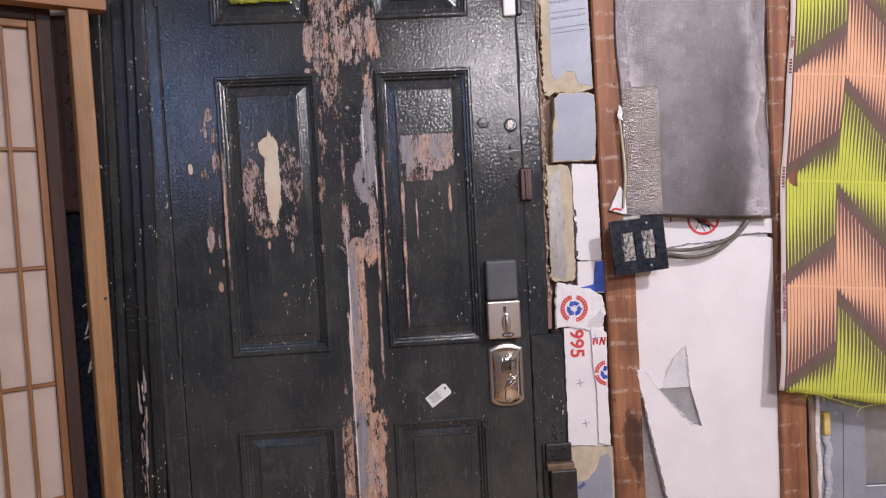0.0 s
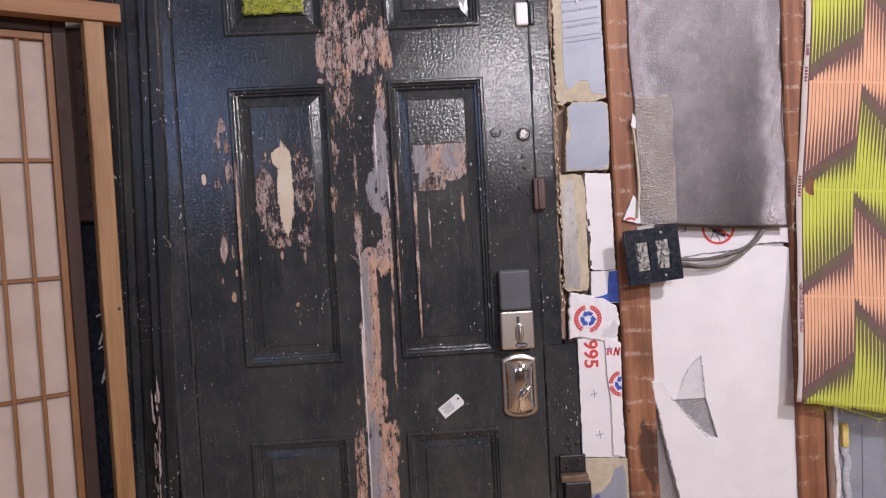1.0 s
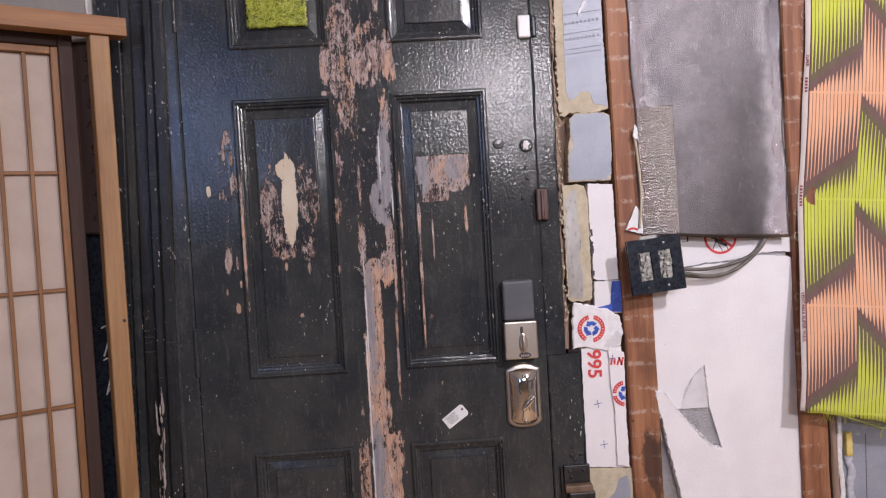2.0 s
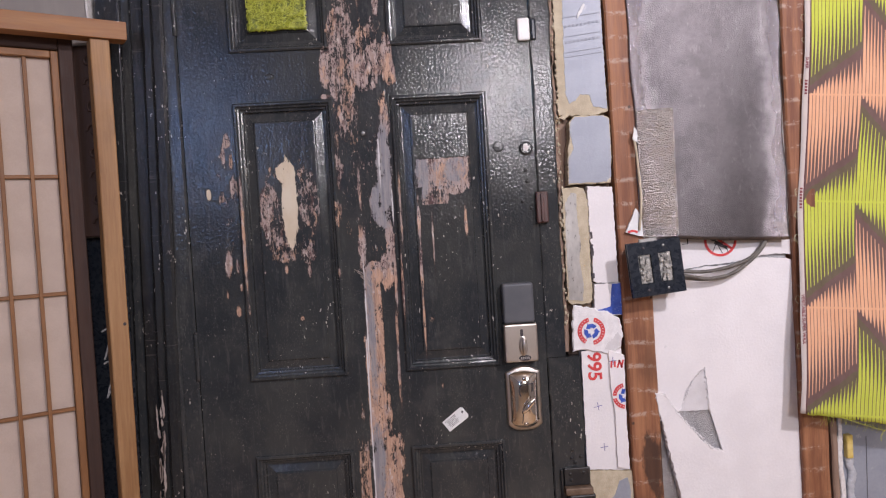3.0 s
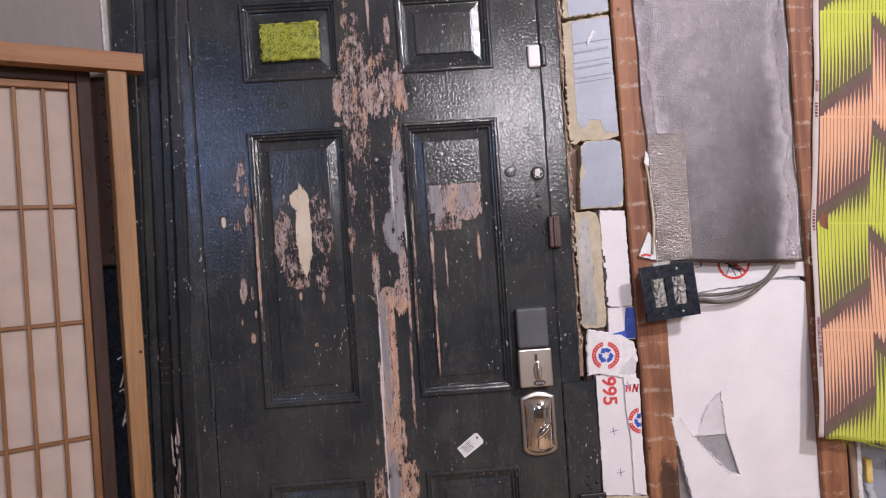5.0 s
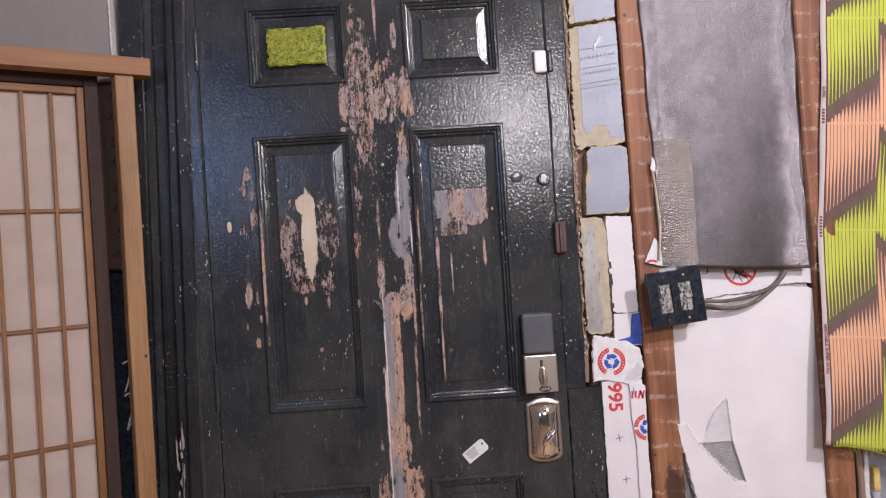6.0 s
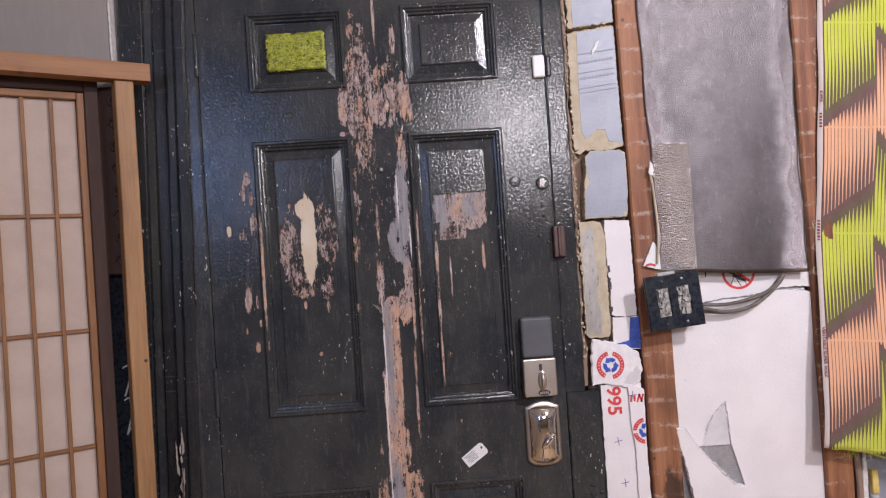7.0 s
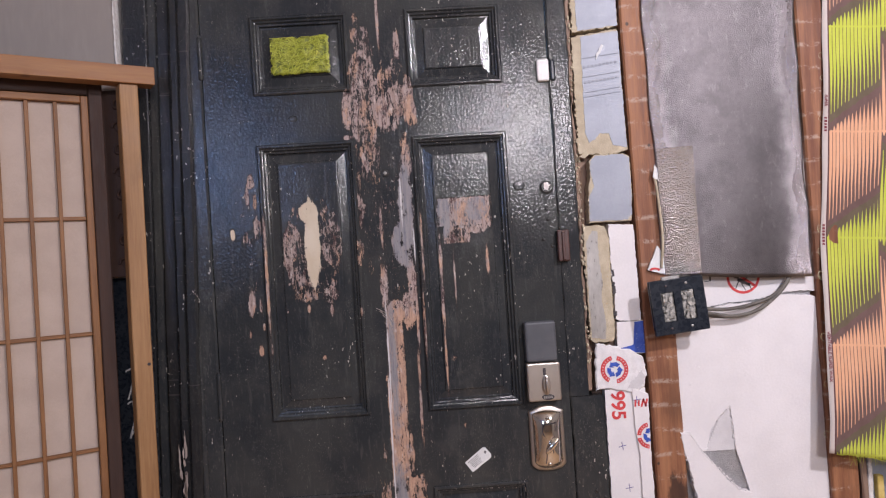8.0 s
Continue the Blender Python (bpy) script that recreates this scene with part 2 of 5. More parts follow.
        # smooth peach primer in places, mauve-grey weathered wood in others
        under = n.mix(n.step(blot, 0.42, 0.50), (0.50, 0.315, 0.22), (0.40, 0.31, 0.28))
        under = n.mix(n.step(grain, 0.46, 0.72), under, (0.26, 0.165, 0.13))
        under = n.mix(n.step(n.noise(110, (1, 1, 0.25), 5, 0.75), 0.56, 0.66), under, (0.58, 0.50, 0.45))
        # the maroon first coat and the black that stayed on in the wood's pores
        first = n.math("ADD", n.math("MULTIPLY", n.noise(300, (1, 1, 0.22), 4, 0.75), 0.5), n.math("MULTIPLY", n.noise(48, (1, 1, 0.4), 4, 0.65), 0.5))
        mottled = n.step(blot, 0.42, 0.52, 0.35, 1.0)
        under = n.mix(n.math("MULTIPLY", n.step(first, 0.525, 0.560), mottled), under, (0.085, 0.042, 0.040))
        kept = n.math("ADD", n.math("MULTIPLY", n.noise(330, (1, 1, 0.3), 4, 0.75), 0.5), n.math("MULTIPLY", n.noise(75, (1, 1, 0.35), 4, 0.65), 0.5))
        under = n.mix(n.step(kept, 0.550, 0.572), under, (0.034, 0.030, 0.031))
        under = n.mix(n.step(least(worn(here(GREY), 0.04)), -0.004, 0.004, 0.88, 0), under, n.mix(n.step(grain, 0.35, 0.65), (0.17, 0.18, 0.215), (0.29, 0.28, 0.285)))
        cream = n.step(least(worn(here(CREAM), 0.036)), -0.001, 0.001, 1, 0)
        under = n.mix(cream, under, n.mix(n.step(blot, 0.3, 0.7), (0.58, 0.48, 0.35), (0.66, 0.58, 0.46)))
        under = n.mix(n.step(least(worn(here(WHITE), 0.003)), -0.0005, 0.0008, 1, 0), under, (0.62, 0.60, 0.60))
        # a dark brown first coat shows round the rims
        colour = n.mix(n.math("MULTIPLY", rim, 0.6), colour, (0.055, 0.030, 0.026))
        colour = n.mix(tan, colour, under)
        bare = n.math("MAXIMUM", bare, tan)
    rough = n.math("MAXIMUM", rough, n.math("MULTIPLY", bare, 0.62))
    fine = n.bump(relief, 0.44, 0.0018)
    edge = n.bump(n.math("SUBTRACT", 1.0, bare), 0.7, 0.0012, fine)
    return n.done(colour, rough, 0, edge, 0.40)


def foil(name, rough=0.24, tint=(0.62, 0.62, 0.64), crumple=1.0, dull=0.0, grain=420, edges=False):
    """Aluminium foil facing with a fine dimpled crackle, a few creases and dull stains; edges: shinier and more
    crumpled along both long edges, whose glints are also brightened into the colour.
    """
    n = Nodes(name)
    dimple, crack = n.voronoi(grain), n.noise(grain * 0.9, detail=2, rough=0.5)
    wrinkle, stain, scratch = n.noise(26, detail=3), n.noise(9, detail=6, rough=0.75), n.noise(60, (1, 1, 0.5), 6, 0.8)
    colour = n.mix(n.step(stain, 0.40, 0.66), tint, tuple(c * 0.78 for c in tint))
    colour = n.mix(n.math("MULTIPLY", n.step(scratch, 0.54, 0.68), 0.5), colour, tuple(min(1, c * 1.5) for c in tint))
    height = n.math("ADD", n.math("MULTIPLY", dimple, 0.5), n.math("ADD", n.math("MULTIPLY", crack, 0.6), n.math("MULTIPLY", wrinkle, 0.35)))
    gloss = n.step(stain, 0.3, 0.7, rough, rough + 0.07)
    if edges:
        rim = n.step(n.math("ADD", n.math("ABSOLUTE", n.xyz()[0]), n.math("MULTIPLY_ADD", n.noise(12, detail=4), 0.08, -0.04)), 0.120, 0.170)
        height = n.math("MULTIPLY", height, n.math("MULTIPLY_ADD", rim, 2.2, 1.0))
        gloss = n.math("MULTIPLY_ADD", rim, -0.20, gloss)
        # glints along the long edges, painted in as a brighter tint
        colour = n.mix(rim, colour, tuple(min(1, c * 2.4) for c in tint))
    return n.done(colour, gloss, 1.0 - dull, n.bump(height, min(0.7 * crumple, 1.0), 0.0028))


def wax_print(name):
    """Printed cotton: two columns of slanting lime and peach bands, drawn in tapering stripes on a dark purple ground."""
    n = Nodes(name)
    x, _, z = n.xyz()[0], n.xyz()[1], n.xyz()[2]
    u = n.math("ADD", x, n.math("MULTIPLY", n.math("SUBTRACT", n.noise(9, detail=2), 0.5), 0.004))
    left = n.math("LESS_THAN", u, 0.136)
    wobble = n.math("MULTIPLY_ADD", n.noise(30, detail=4, rough=0.7), 0.022, -0.011)
    tall = 0.253
    # height above the row where the stripes of both columns are widest
    row = n.math("DIVIDE", n.math("ADD", z, 0.004), tall)
    above = n.math("FRACT", row)
    # the dark slanting band: above the row in one column, below it in the other
    reach_a = n.math("DIVIDE", n.math("ADD", n.math("MULTIPLY_ADD", u, 0.75, 0.008), wobble), tall)
    reach_b = n.math("DIVIDE", n.math("ADD", n.math("MULTIPLY_ADD", u, 1.03, -0.118), wobble), tall)
    reach = n.math("ADD", n.math("MULTIPLY", left, reach_a), n.math("MULTIPLY", n.math("SUBTRACT", 1.0, left), reach_b))
    reach = n.math("MINIMUM", reach, 0.85)
    off = n.math("ADD", n.math("MULTIPLY", left, above), n.math("MULTIPLY", n.math("SUBTRACT", 1.0, left), n.math("SUBTRACT", 1.0, above)))
    past = n.math("GREATER_THAN", off, reach)
    index = n.math("FLOOR", row)
    ahead = n.math("ADD", n.math("MULTIPLY", left, past), n.math("MULTIPLY", n.math("SUBTRACT", 1.0, left), n.math("SUBTRACT", 1.0, past)))
    lime = n.math("LESS_THAN", n.math("FRACT", n.math("MULTIPLY", n.math("ADD", index, ahead), 0.5)), 0.25)
    stripe = n.math("PINGPONG", n.math("ADD", u, n.math("MULTIPLY", n.noise(14, (1, 1, 0.15), 2), 0.003)), 0.0043)
    stripe = n.math("DIVIDE", stripe, 0.0043)
    # spikes from the row to the band, slow tapers on the band's other side
    gap = n.math("DIVIDE", n.math("SUBTRACT", reach, off), n.math("MAXIMUM", reach, 0.16))
    spike = n.step(gap, 0.10, 0.85, 1.0, 0.17)
    taper = n.step(n.math("SUBTRACT", off, reach), 0.05, 0.62, 0.82, 0.17)
    width = n.math("ADD", n.math("MULTIPLY", past, taper), n.math("MULTIPLY", n.math("SUBTRACT", 1.0, past), spike))
    solid = n.step(n.math("ABSOLUTE", n.math("SUBTRACT", off, reach)), 0.045, 0.075, 0.9, 0.0)
    seam = n.step(n.math("ABSOLUTE", n.math("SUBTRACT", n.math("FRACT", n.math("ADD", row, 0.5)), 0.5)), 0.004, 0.010, 0.6, 0.0)
    width = n.math("SUBTRACT", n.math("ADD", width, solid), seam)
    ink = n.step(n.math("SUBTRACT", width, stripe), -0.18, 0.18)
    blur = n.noise(60, (1, 1, 0.4), 4)
    lime_c = n.mix(blur, (0.45, 0.50, 0.055), (0.58, 0.615, 0.105))
    peach_c = n.mix(blur, (0.66, 0.335, 0.185), (0.76, 0.45, 0.285))
    ground = n.mix(n.noise(34, (1, 1, 0.6), 5, 0.7), (0.060, 0.036, 0.042), (0.145, 0.10, 0.10))
    colour = n.mix(n.math("MULTIPLY", ink, 0.92), n.mix(lime, peach_c, lime_c), ground)
    colour = n.mix(n.math("LESS_THAN", x, 0.0160), colour, (0.11, 0.045, 0.05))
    edge = n.math("LESS_THAN", x, 0.0132)
    colour = n.mix(edge, colour, n.mix(blur, (0.50, 0.44, 0.41), (0.60, 0.54, 0.50)))
    weave = n.noise(900, detail=2)
    return n.done(colour, 0.82, 0, n.bump(weave, 0.15, 0.0006), 0.2)


M_BLACK = old_black_paint("old_black_paint")
M_COARSE = old_black_paint("cracked_black_paint", coarse=True)
M_IRON = plain("black_painted_iron", (0.012, 0.012, 0.014), (0.03, 0.028, 0.027), 0.4, 0, 30, bump=0.5, spots=(0.06, 0.045, 0.035))
M_RUST = plain("rubbed_brown_iron", (0.10, 0.06, 0.035), (0.19, 0.13, 0.09), 0.6, 0.2, 40)
M_STUD = wood("old_stud_wood", (0.155, 0.052, 0.024), (0.37, 0.165, 0.078), 0.6, lath=True, knots=False)
M_PINE = wood("planed_pine", (0.23, 0.108, 0.038), (0.41, 0.235, 0.105), 0.55, scale=30)
M_PINE_X = wood("planed_pine_beam", (0.25, 0.105, 0.036), (0.38, 0.19, 0.075), 0.55, along="x")
M_CEDAR = wood("shoji_wood", (0.17, 0.070, 0.022), (0.30, 0.140, 0.052), 0.55, scale=60, knots=False)
M_CEDAR_X = wood("shoji_wood_rail", (0.17, 0.070, 0.022), (0.30, 0.140, 0.052), 0.55, along="x", scale=60, knots=False)
M_UMBER = wood("dark_frame_wood", (0.028, 0.012, 0.008), (0.054, 0.025, 0.016), 0.72, scale=50, knots=False)
M_UMBER_X = wood("dark_frame_wood_rail", (0.028, 0.012, 0.008), (0.054, 0.025, 0.016), 0.72, along="x", scale=50, knots=False)
M_RAW = wood("raw_plank", (0.17, 0.10, 0.07), (0.33, 0.23, 0.17), 0.75)
M_PAPER = plain("shoji_paper", (0.45, 0.36, 0.30), (0.51, 0.415, 0.35), 0.85, 0, 12, fine=420, bump=0.10, spec=0.2)
M_PLASTER = plain("white_wall_paint", (0.62, 0.60, 0.58), (0.70, 0.68, 0.66), 0.8, 0, 6, fine=90, bump=0.15)
M_DRYWALL = plain("greyish_drywall_paint", (0.30, 0.265, 0.24), (0.36, 0.32, 0.29), 0.8, 0, 4, (1, 1, 0.2), 90, 0.12)
M_ROOM = plain("dim_wall_paint", (0.26, 0.245, 0.23), (0.33, 0.31, 0.29), 0.8, 0, 5, fine=90, bump=0.15)
M_GYPSUM = plain("torn_gypsum", (0.62, 0.58, 0.55), (0.76, 0.74, 0.72), 0.9, 0, 90, bump=0.8)
M_BARE = plain("bare_split_wood", (0.26, 0.20, 0.17), (0.44, 0.38, 0.34), 0.8, 0, 60, (1, 1, 0.2), 260, 0.6, spots=(0.10, 0.07, 0.06))
M_FLOOR = wood("floor_boards", (0.42, 0.27, 0.15), (0.60, 0.42, 0.25), 0.45)
M_EPS = plain("white_foam_board", (0.73, 0.70, 0.70), (0.79, 0.76, 0.76), 0.7, 0, 9, fine=170, bump=0.38)
M_EPS_TORN = plain("torn_white_foam", (0.70, 0.68, 0.68), (0.82, 0.80, 0.80), 0.8, 0, 60, fine=320, bump=0.9)
# greyer foam: holds the recessed scrap's shade, and colours the crumbled grey tear
M_EPS_SHADED_GREY = plain("shaded_grey_white_foam", (0.58, 0.56, 0.565), (0.66, 0.64, 0.645), 0.8, 0, 30, fine=300, bump=0.5)
M_PIR = plain("yellow_foam", (0.44, 0.37, 0.26), (0.56, 0.49, 0.36), 0.85, 0, 45, fine=340, bump=0.8, spots=(0.52, 0.37, 0.22))
M_STUB = plain("bright_yellow_foam", (0.58, 0.42, 0.10), (0.72, 0.56, 0.20), 0.8, 0, 60, fine=300, bump=0.7)
M_SKIN = plain("grey_foil_skin", (0.27, 0.29, 0.34), (0.33, 0.35, 0.40), 0.5, 0.15, 11, fine=120, bump=0.25, spots=(0.38, 0.395, 0.44))
M_FAINT = plain("faint_grey_print", (0.25, 0.268, 0.315), (0.30, 0.315, 0.36), 0.55, 0, 60, bump=0.1)
M_CLEAR = plain("silvery_tape", (0.38, 0.36, 0.34), (0.54, 0.52, 0.49), 0.3, 0.35, 14, (1, 1, 0.4), 130, 0.35)
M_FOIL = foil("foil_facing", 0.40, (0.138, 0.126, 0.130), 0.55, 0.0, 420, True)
M_FOIL_DARK = foil("dull_foil", 0.34, (0.46, 0.46, 0.47), 1.1, 0.15)
M_FOIL_TAPE = foil("foil_tape", 0.18, (0.27, 0.238, 0.222), 1.3, 0.0, 330)
M_PRINT = wax_print("wax_print_cotton")
M_RED = plain("red_print", (0.55, 0.035, 0.04), (0.66, 0.07, 0.07), 0.6, 0, 60, bump=0.1)
M_BLUE = plain("blue_print", (0.02, 0.06, 0.36), (0.04, 0.10, 0.48), 0.55, 0, 60, bump=0.1, spots=(0.35, 0.40, 0.60))
M_INK = plain("violet_ink", (0.09, 0.08, 0.26), (0.14, 0.12, 0.34), 0.7, 0, 60, bump=0.1)
M_MAROON = plain("maroon_print", (0.16, 0.03, 0.04), (0.24, 0.06, 0.07), 0.8, 0, 60, bump=0.1)
M_CHAR = plain("dark_print", (0.03, 0.025, 0.03), (0.07, 0.06, 0.065), 0.7, 0, 60, bump=0.1)
M_NICKEL = plain("satin_nickel", (0.52, 0.475, 0.43), (0.60, 0.55, 0.50), 0.38, 1.0, 9, (1, 1, 0.3), 500, 0.08)
M_CHROME = plain("polished_nickel", (0.80, 0.74, 0.68), (0.88, 0.82, 0.76), 0.10, 1.0, 12, fine=90, bump=0.05)
M_SLATE = plain("slate_plastic", (0.075, 0.078, 0.088), (0.095, 0.098, 0.108), 0.5, 0, 20, fine=700, bump=0.12)
M_PLATE = plain("black_plate_plastic", (0.010, 0.014, 0.022), (0.020, 0.025, 0.034), 0.28, 0, 25, fine=90, bump=0.12, spots=(0.03, 0.034, 0.04))
M_STEEL = plain("galvanised_steel", (0.34, 0.33, 0.31), (0.50, 0.48, 0.46), 0.42, 0.7, 50, bump=0.3)
M_DEVICE = plain("dusty_switch_guts", (0.10, 0.10, 0.09), (0.50, 0.48, 0.44), 0.6, 0.2, 120, fine=400, bump=0.6, spots=(0.03, 0.03, 0.03))
M_CABLE = plain("grey_cable", (0.085, 0.075, 0.064), (0.16, 0.145, 0.125), 0.6, 0, 40, bump=0.2)
M_BROWN = plain("brown_plastic", (0.055, 0.022, 0.018), (0.08, 0.035, 0.028), 0.4, 0, 30, bump=0.15)
M_WHITE = plain("white_plastic", (0.72, 0.71, 0.69), (0.80, 0.79, 0.77), 0.4, 0, 30, bump=0.08)
M_LABEL = plain("white_label_paper", (0.70, 0.70, 0.69), (0.78, 0.78, 0.77), 0.7, 0, 30, bump=0.1)
M_NET = plain("lime_netting", (0.13, 0.155, 0.014), (0.38, 0.40, 0.035), 0.45, 0, 90, fine=300, bump=0.9, spots=(0.055, 0.07, 0.015))
M_STRAND = plain("lime_strand", (0.42, 0.46, 0.04), (0.62, 0.64, 0.10), 0.5, 0, 70, bump=0.1)
M_THREAD = plain("cotton_thread", (0.40, 0.42, 0.22), (0.60, 0.56, 0.40), 0.9, 0, 60, bump=0.1)
M_CHALK = plain("chalk_scribble", (0.40, 0.40, 0.42), (0.58, 0.58, 0.60), 0.9, 0, 160, bump=0.3)
M_PUTTY = plain("spray_foam", (0.40, 0.41, 0.44), (0.50, 0.51, 0.54), 0.7, 0, 60, fine=220, bump=0.6)


# ---- building helpers ----
def thing(name, at, label, category, group="", kind="", turn=(0, 0, 0)):
    ob = new(name)
    ob.empty_display_size = 0.05
    ob.matrix_world = pose(*at, *turn)
    return tagged(ob, label, category, group, kind)


def mesh_of(name, bm, material, smooth=False):
    bmesh.ops.recalc_face_normals(bm, faces=bm.faces)
    data = bpy.data.meshes.new(name)
    if smooth:
        for f in bm.faces:
            f.smooth = True
    bm.to_mesh(data)
    bm.free()
    data.materials.append(material)
    return data


def part(name, bm, material, parent, label="", smooth=False):
    """One mesh under a thing or a part, in that thing's own coordinates."""
    ob = new(name, mesh_of(name, bm, material, smooth))
    ob.parent = parent
    return tagged(ob, label)


def whole(name, bm, material, label, category, group="", kind="", at=(0, 0, 0), turn=(0, 0, 0), smooth=False):
    """A thing of one mesh."""
    ob = new(name, mesh_of(name, bm, material, smooth))
    ob.matrix_world = pose(*at, *turn)
    return tagged(ob, label, category, group, kind)


def box(x0, x1, y0, y1, z0, z1, bevel=0.0, bm=None, cuts=1):
    bm = bm or bmesh.new()
    made = bmesh.ops.create_cube(bm, size=1, matrix=Matrix.LocRotScale(((x0 + x1) / 2, (y0 + y1) / 2, (z0 + z1) / 2), None, (x1 - x0, y1 - y0, z1 - z0)))
    if bevel:
        edges = list({e for v in made["verts"] for e in v.link_edges})
        bmesh.ops.bevel(bm, geom=edges, offset=bevel, segments=cuts, affect="EDGES", profile=0.5)
    return bm


def rough_board(x0, x1, y0, y1, z0, z1, jag=0.001, steps=60, lean=0.0, bevel=0.002, seed=1):
    """An upright board with slightly wandering, knocked edges; lean: sideways shift per metre of height."""
    bm = bmesh.new()
    rng = random.Random(seed)
    ring = []
    wob = [0.0] * 4
    for i in range(steps + 1):
        z = z0 + (z1 - z0) * i / steps
        wob = [0.75 * q + rng.uniform(-jag, jag) for q in wob]
        s = lean * (z - 1.66)
        pts = [(x0 + s + wob[0], y1), (x0 + s + wob[0], y0 + bevel), (x0 + s + bevel + wob[0], y0),
               (x1 + s - bevel + wob[1], y0), (x1 + s + wob[1], y0 + bevel), (x1 + s + wob[1], y1)]
        ring.append([bm.verts.new((x, y, z)) for x, y in pts])
    for a, b in zip(ring, ring[1:]):
        for k in range(6):
            bm.faces.new((a[k], a[(k + 1) % 6], b[(k + 1) % 6], b[k]))
    bm.faces.new(ring[0])
    bm.faces.new(ring[-1])
    return bm


def slab(outline, y0, y1, jag=0.0, step=0.008, seed=1, soft=0.0, wave=0.0, torn=()):
    """A plate in the x-z plane with the given outline; jag: raggedness of its edge (of the edges in torn alone, if given)."""
    rng = random.Random(seed)
    pts = []
    for i, a in enumerate(outline):
        b = outline[(i + 1) % len(outline)]
        n = max(1, round(math.dist(a, b) / step))
        k = jag if not torn or i in torn else jag * 0.12
        for j in range(n):
            f = j / n
            off = k * (0.3 if j == 0 else 1)
            pts.append((a[0] + (b[0] - a[0]) * f + rng.uniform(-off, off), a[1] + (b[1] - a[1]) * f + rng.uniform(-off, off)))
    bm = bmesh.new()
    cx, cz = sum(p[0] for p in pts) / len(pts), sum(p[1] for p in pts) / len(pts)

    def at(x, z, y, inset):
        d = math.hypot(x - cx, z - cz) or 1
        return bm.verts.new((x - (x - cx) / d * inset, y + wave * math.sin(9 * x + 14 * z + seed), z - (z - cz) / d * inset))
    front = [at(x, z, y0, soft) for x, z in pts]
    mid = [at(x, z, y0 + soft, 0) for x, z in pts] if soft else None
    back = [at(x, z, y1, 0) for x, z in pts]
    ring = list(range(len(pts)))
    _, _, tris, vert_of, _, _ = delaunay_2d_cdt([Vector(p) for p in pts], [], [ring], 1, 1e-7)
    for t in tris:
        ids = [vert_of[i][0] for i in t if vert_of[i]]
        if len(set(ids)) == 3:
            bm.faces.new([front[i] for i in ids])
            bm.faces.new([back[i] for i in reversed(ids)])
    rows = [front, mid, back] if soft else [front, back]
    for r, s in zip(rows, rows[1:]):
        for i in range(len(pts)):
            j = (i + 1) % len(pts)
            bm.faces.new((r[i], r[j], s[j], s[i]))
    return bm


def tube(points, radius, sides=8, bm=None, taper=1.0):
    """A round strand along a smooth line through the points."""
    bm = bm or bmesh.new()
    line = []
    pts = [Vector(p) for p in points]
    for i in range(len(pts) - 1):
        a, b, c, d = pts[max(i - 1, 0)], pts[i], pts[i + 1], pts[min(i + 2, len(pts) - 1)]
        for k in range(6):
            t = k / 6
            line.append(0.5 * (2 * b + (c - a) * t + (2 * a - 5 * b + 4 * c - d) * t * t + (3 * b - a - 3 * c + d) * t ** 3))
    line.append(pts[-1])
    rings = []
    for i, p in enumerate(line):
        way = (line[min(i + 1, len(line) - 1)] - line[max(i - 1, 0)]).normalized()
        side = way.orthogonal().normalized() if i == 0 else (side - way * side.dot(way)).normalized()
        up = way.cross(side)
        r = radius * (1 + (taper - 1) * i / (len(line) - 1))
        rings.append([bm.verts.new(p + r * (math.cos(6.2832 * k / sides) * side + math.sin(6.2832 * k / sides) * up)) for k in range(sides)])
    for a, b in zip(rings, rings[1:]):
        for k in range(sides):
            bm.faces.new((a[k], a[(k + 1) % sides], b[(k + 1) % sides], b[k]))
    bm.faces.new(rings[0][::-1])
    bm.faces.new(rings[-1])
    return bm


def dome(x, y, z, rx, ry, rz, bm=None, rings=8, sides=16):
    bm = bm or bmesh.new()
    bmesh.ops.create_uvsphere(bm, u_segments=sides, v_segments=rings, radius=1, matrix=Matrix.LocRotScale((x, y, z), None, (rx, ry, rz)))
    return bm


def disc(x, z, y0, y1, r, sides=24, rx=1.0, rz=1.0, bm=None, edge=0.0):
    """A round plate that faces the room."""
    bm = bm or bmesh.new()
    loops = [(y1, r), (y0 + edge, r), (y0, r - edge)] if edge else [(y1, r), (y0, r)]
    rows = [[bm.verts.new((x + rx * q * math.cos(6.2832 * k / sides), y, z + rz * q * math.sin(6.2832 * k / sides))) for k in range(sides)] for y, q in loops]
    for a, b in zip(rows, rows[1:]):
        for k in range(sides):
            bm.faces.new((a[k], a[(k + 1) % sides], b[(k + 1) % sides], b[k]))
    bm.faces.new(rows[0])
    bm.faces.new(rows[-1])
    return bm


def arc(x, z, y, r0, r1, a0, a1, bm=None, steps=14, thick=0.0006):
    """A flat printed arc between two radii and two angles in degrees."""
    bm = bm or bmesh.new()
    rows = []
    for i in range(steps + 1):
        a = radians(a0 + (a1 - a0) * i / steps)
        rows.append([bm.verts.new((x + r * math.cos(a), yy, z + r * math.sin(a))) for r, yy in ((r0, y), (r1, y), (r1, y + thick), (r0, y + thick))])
    for a, b in zip(rows, rows[1:]):
        for k in range(4):
            bm.faces.new((a[k], a[(k + 1) % 4], b[(k + 1) % 4], b[k]))
    bm.faces.new(rows[0])
    bm.faces.new(rows[-1])
    return bm


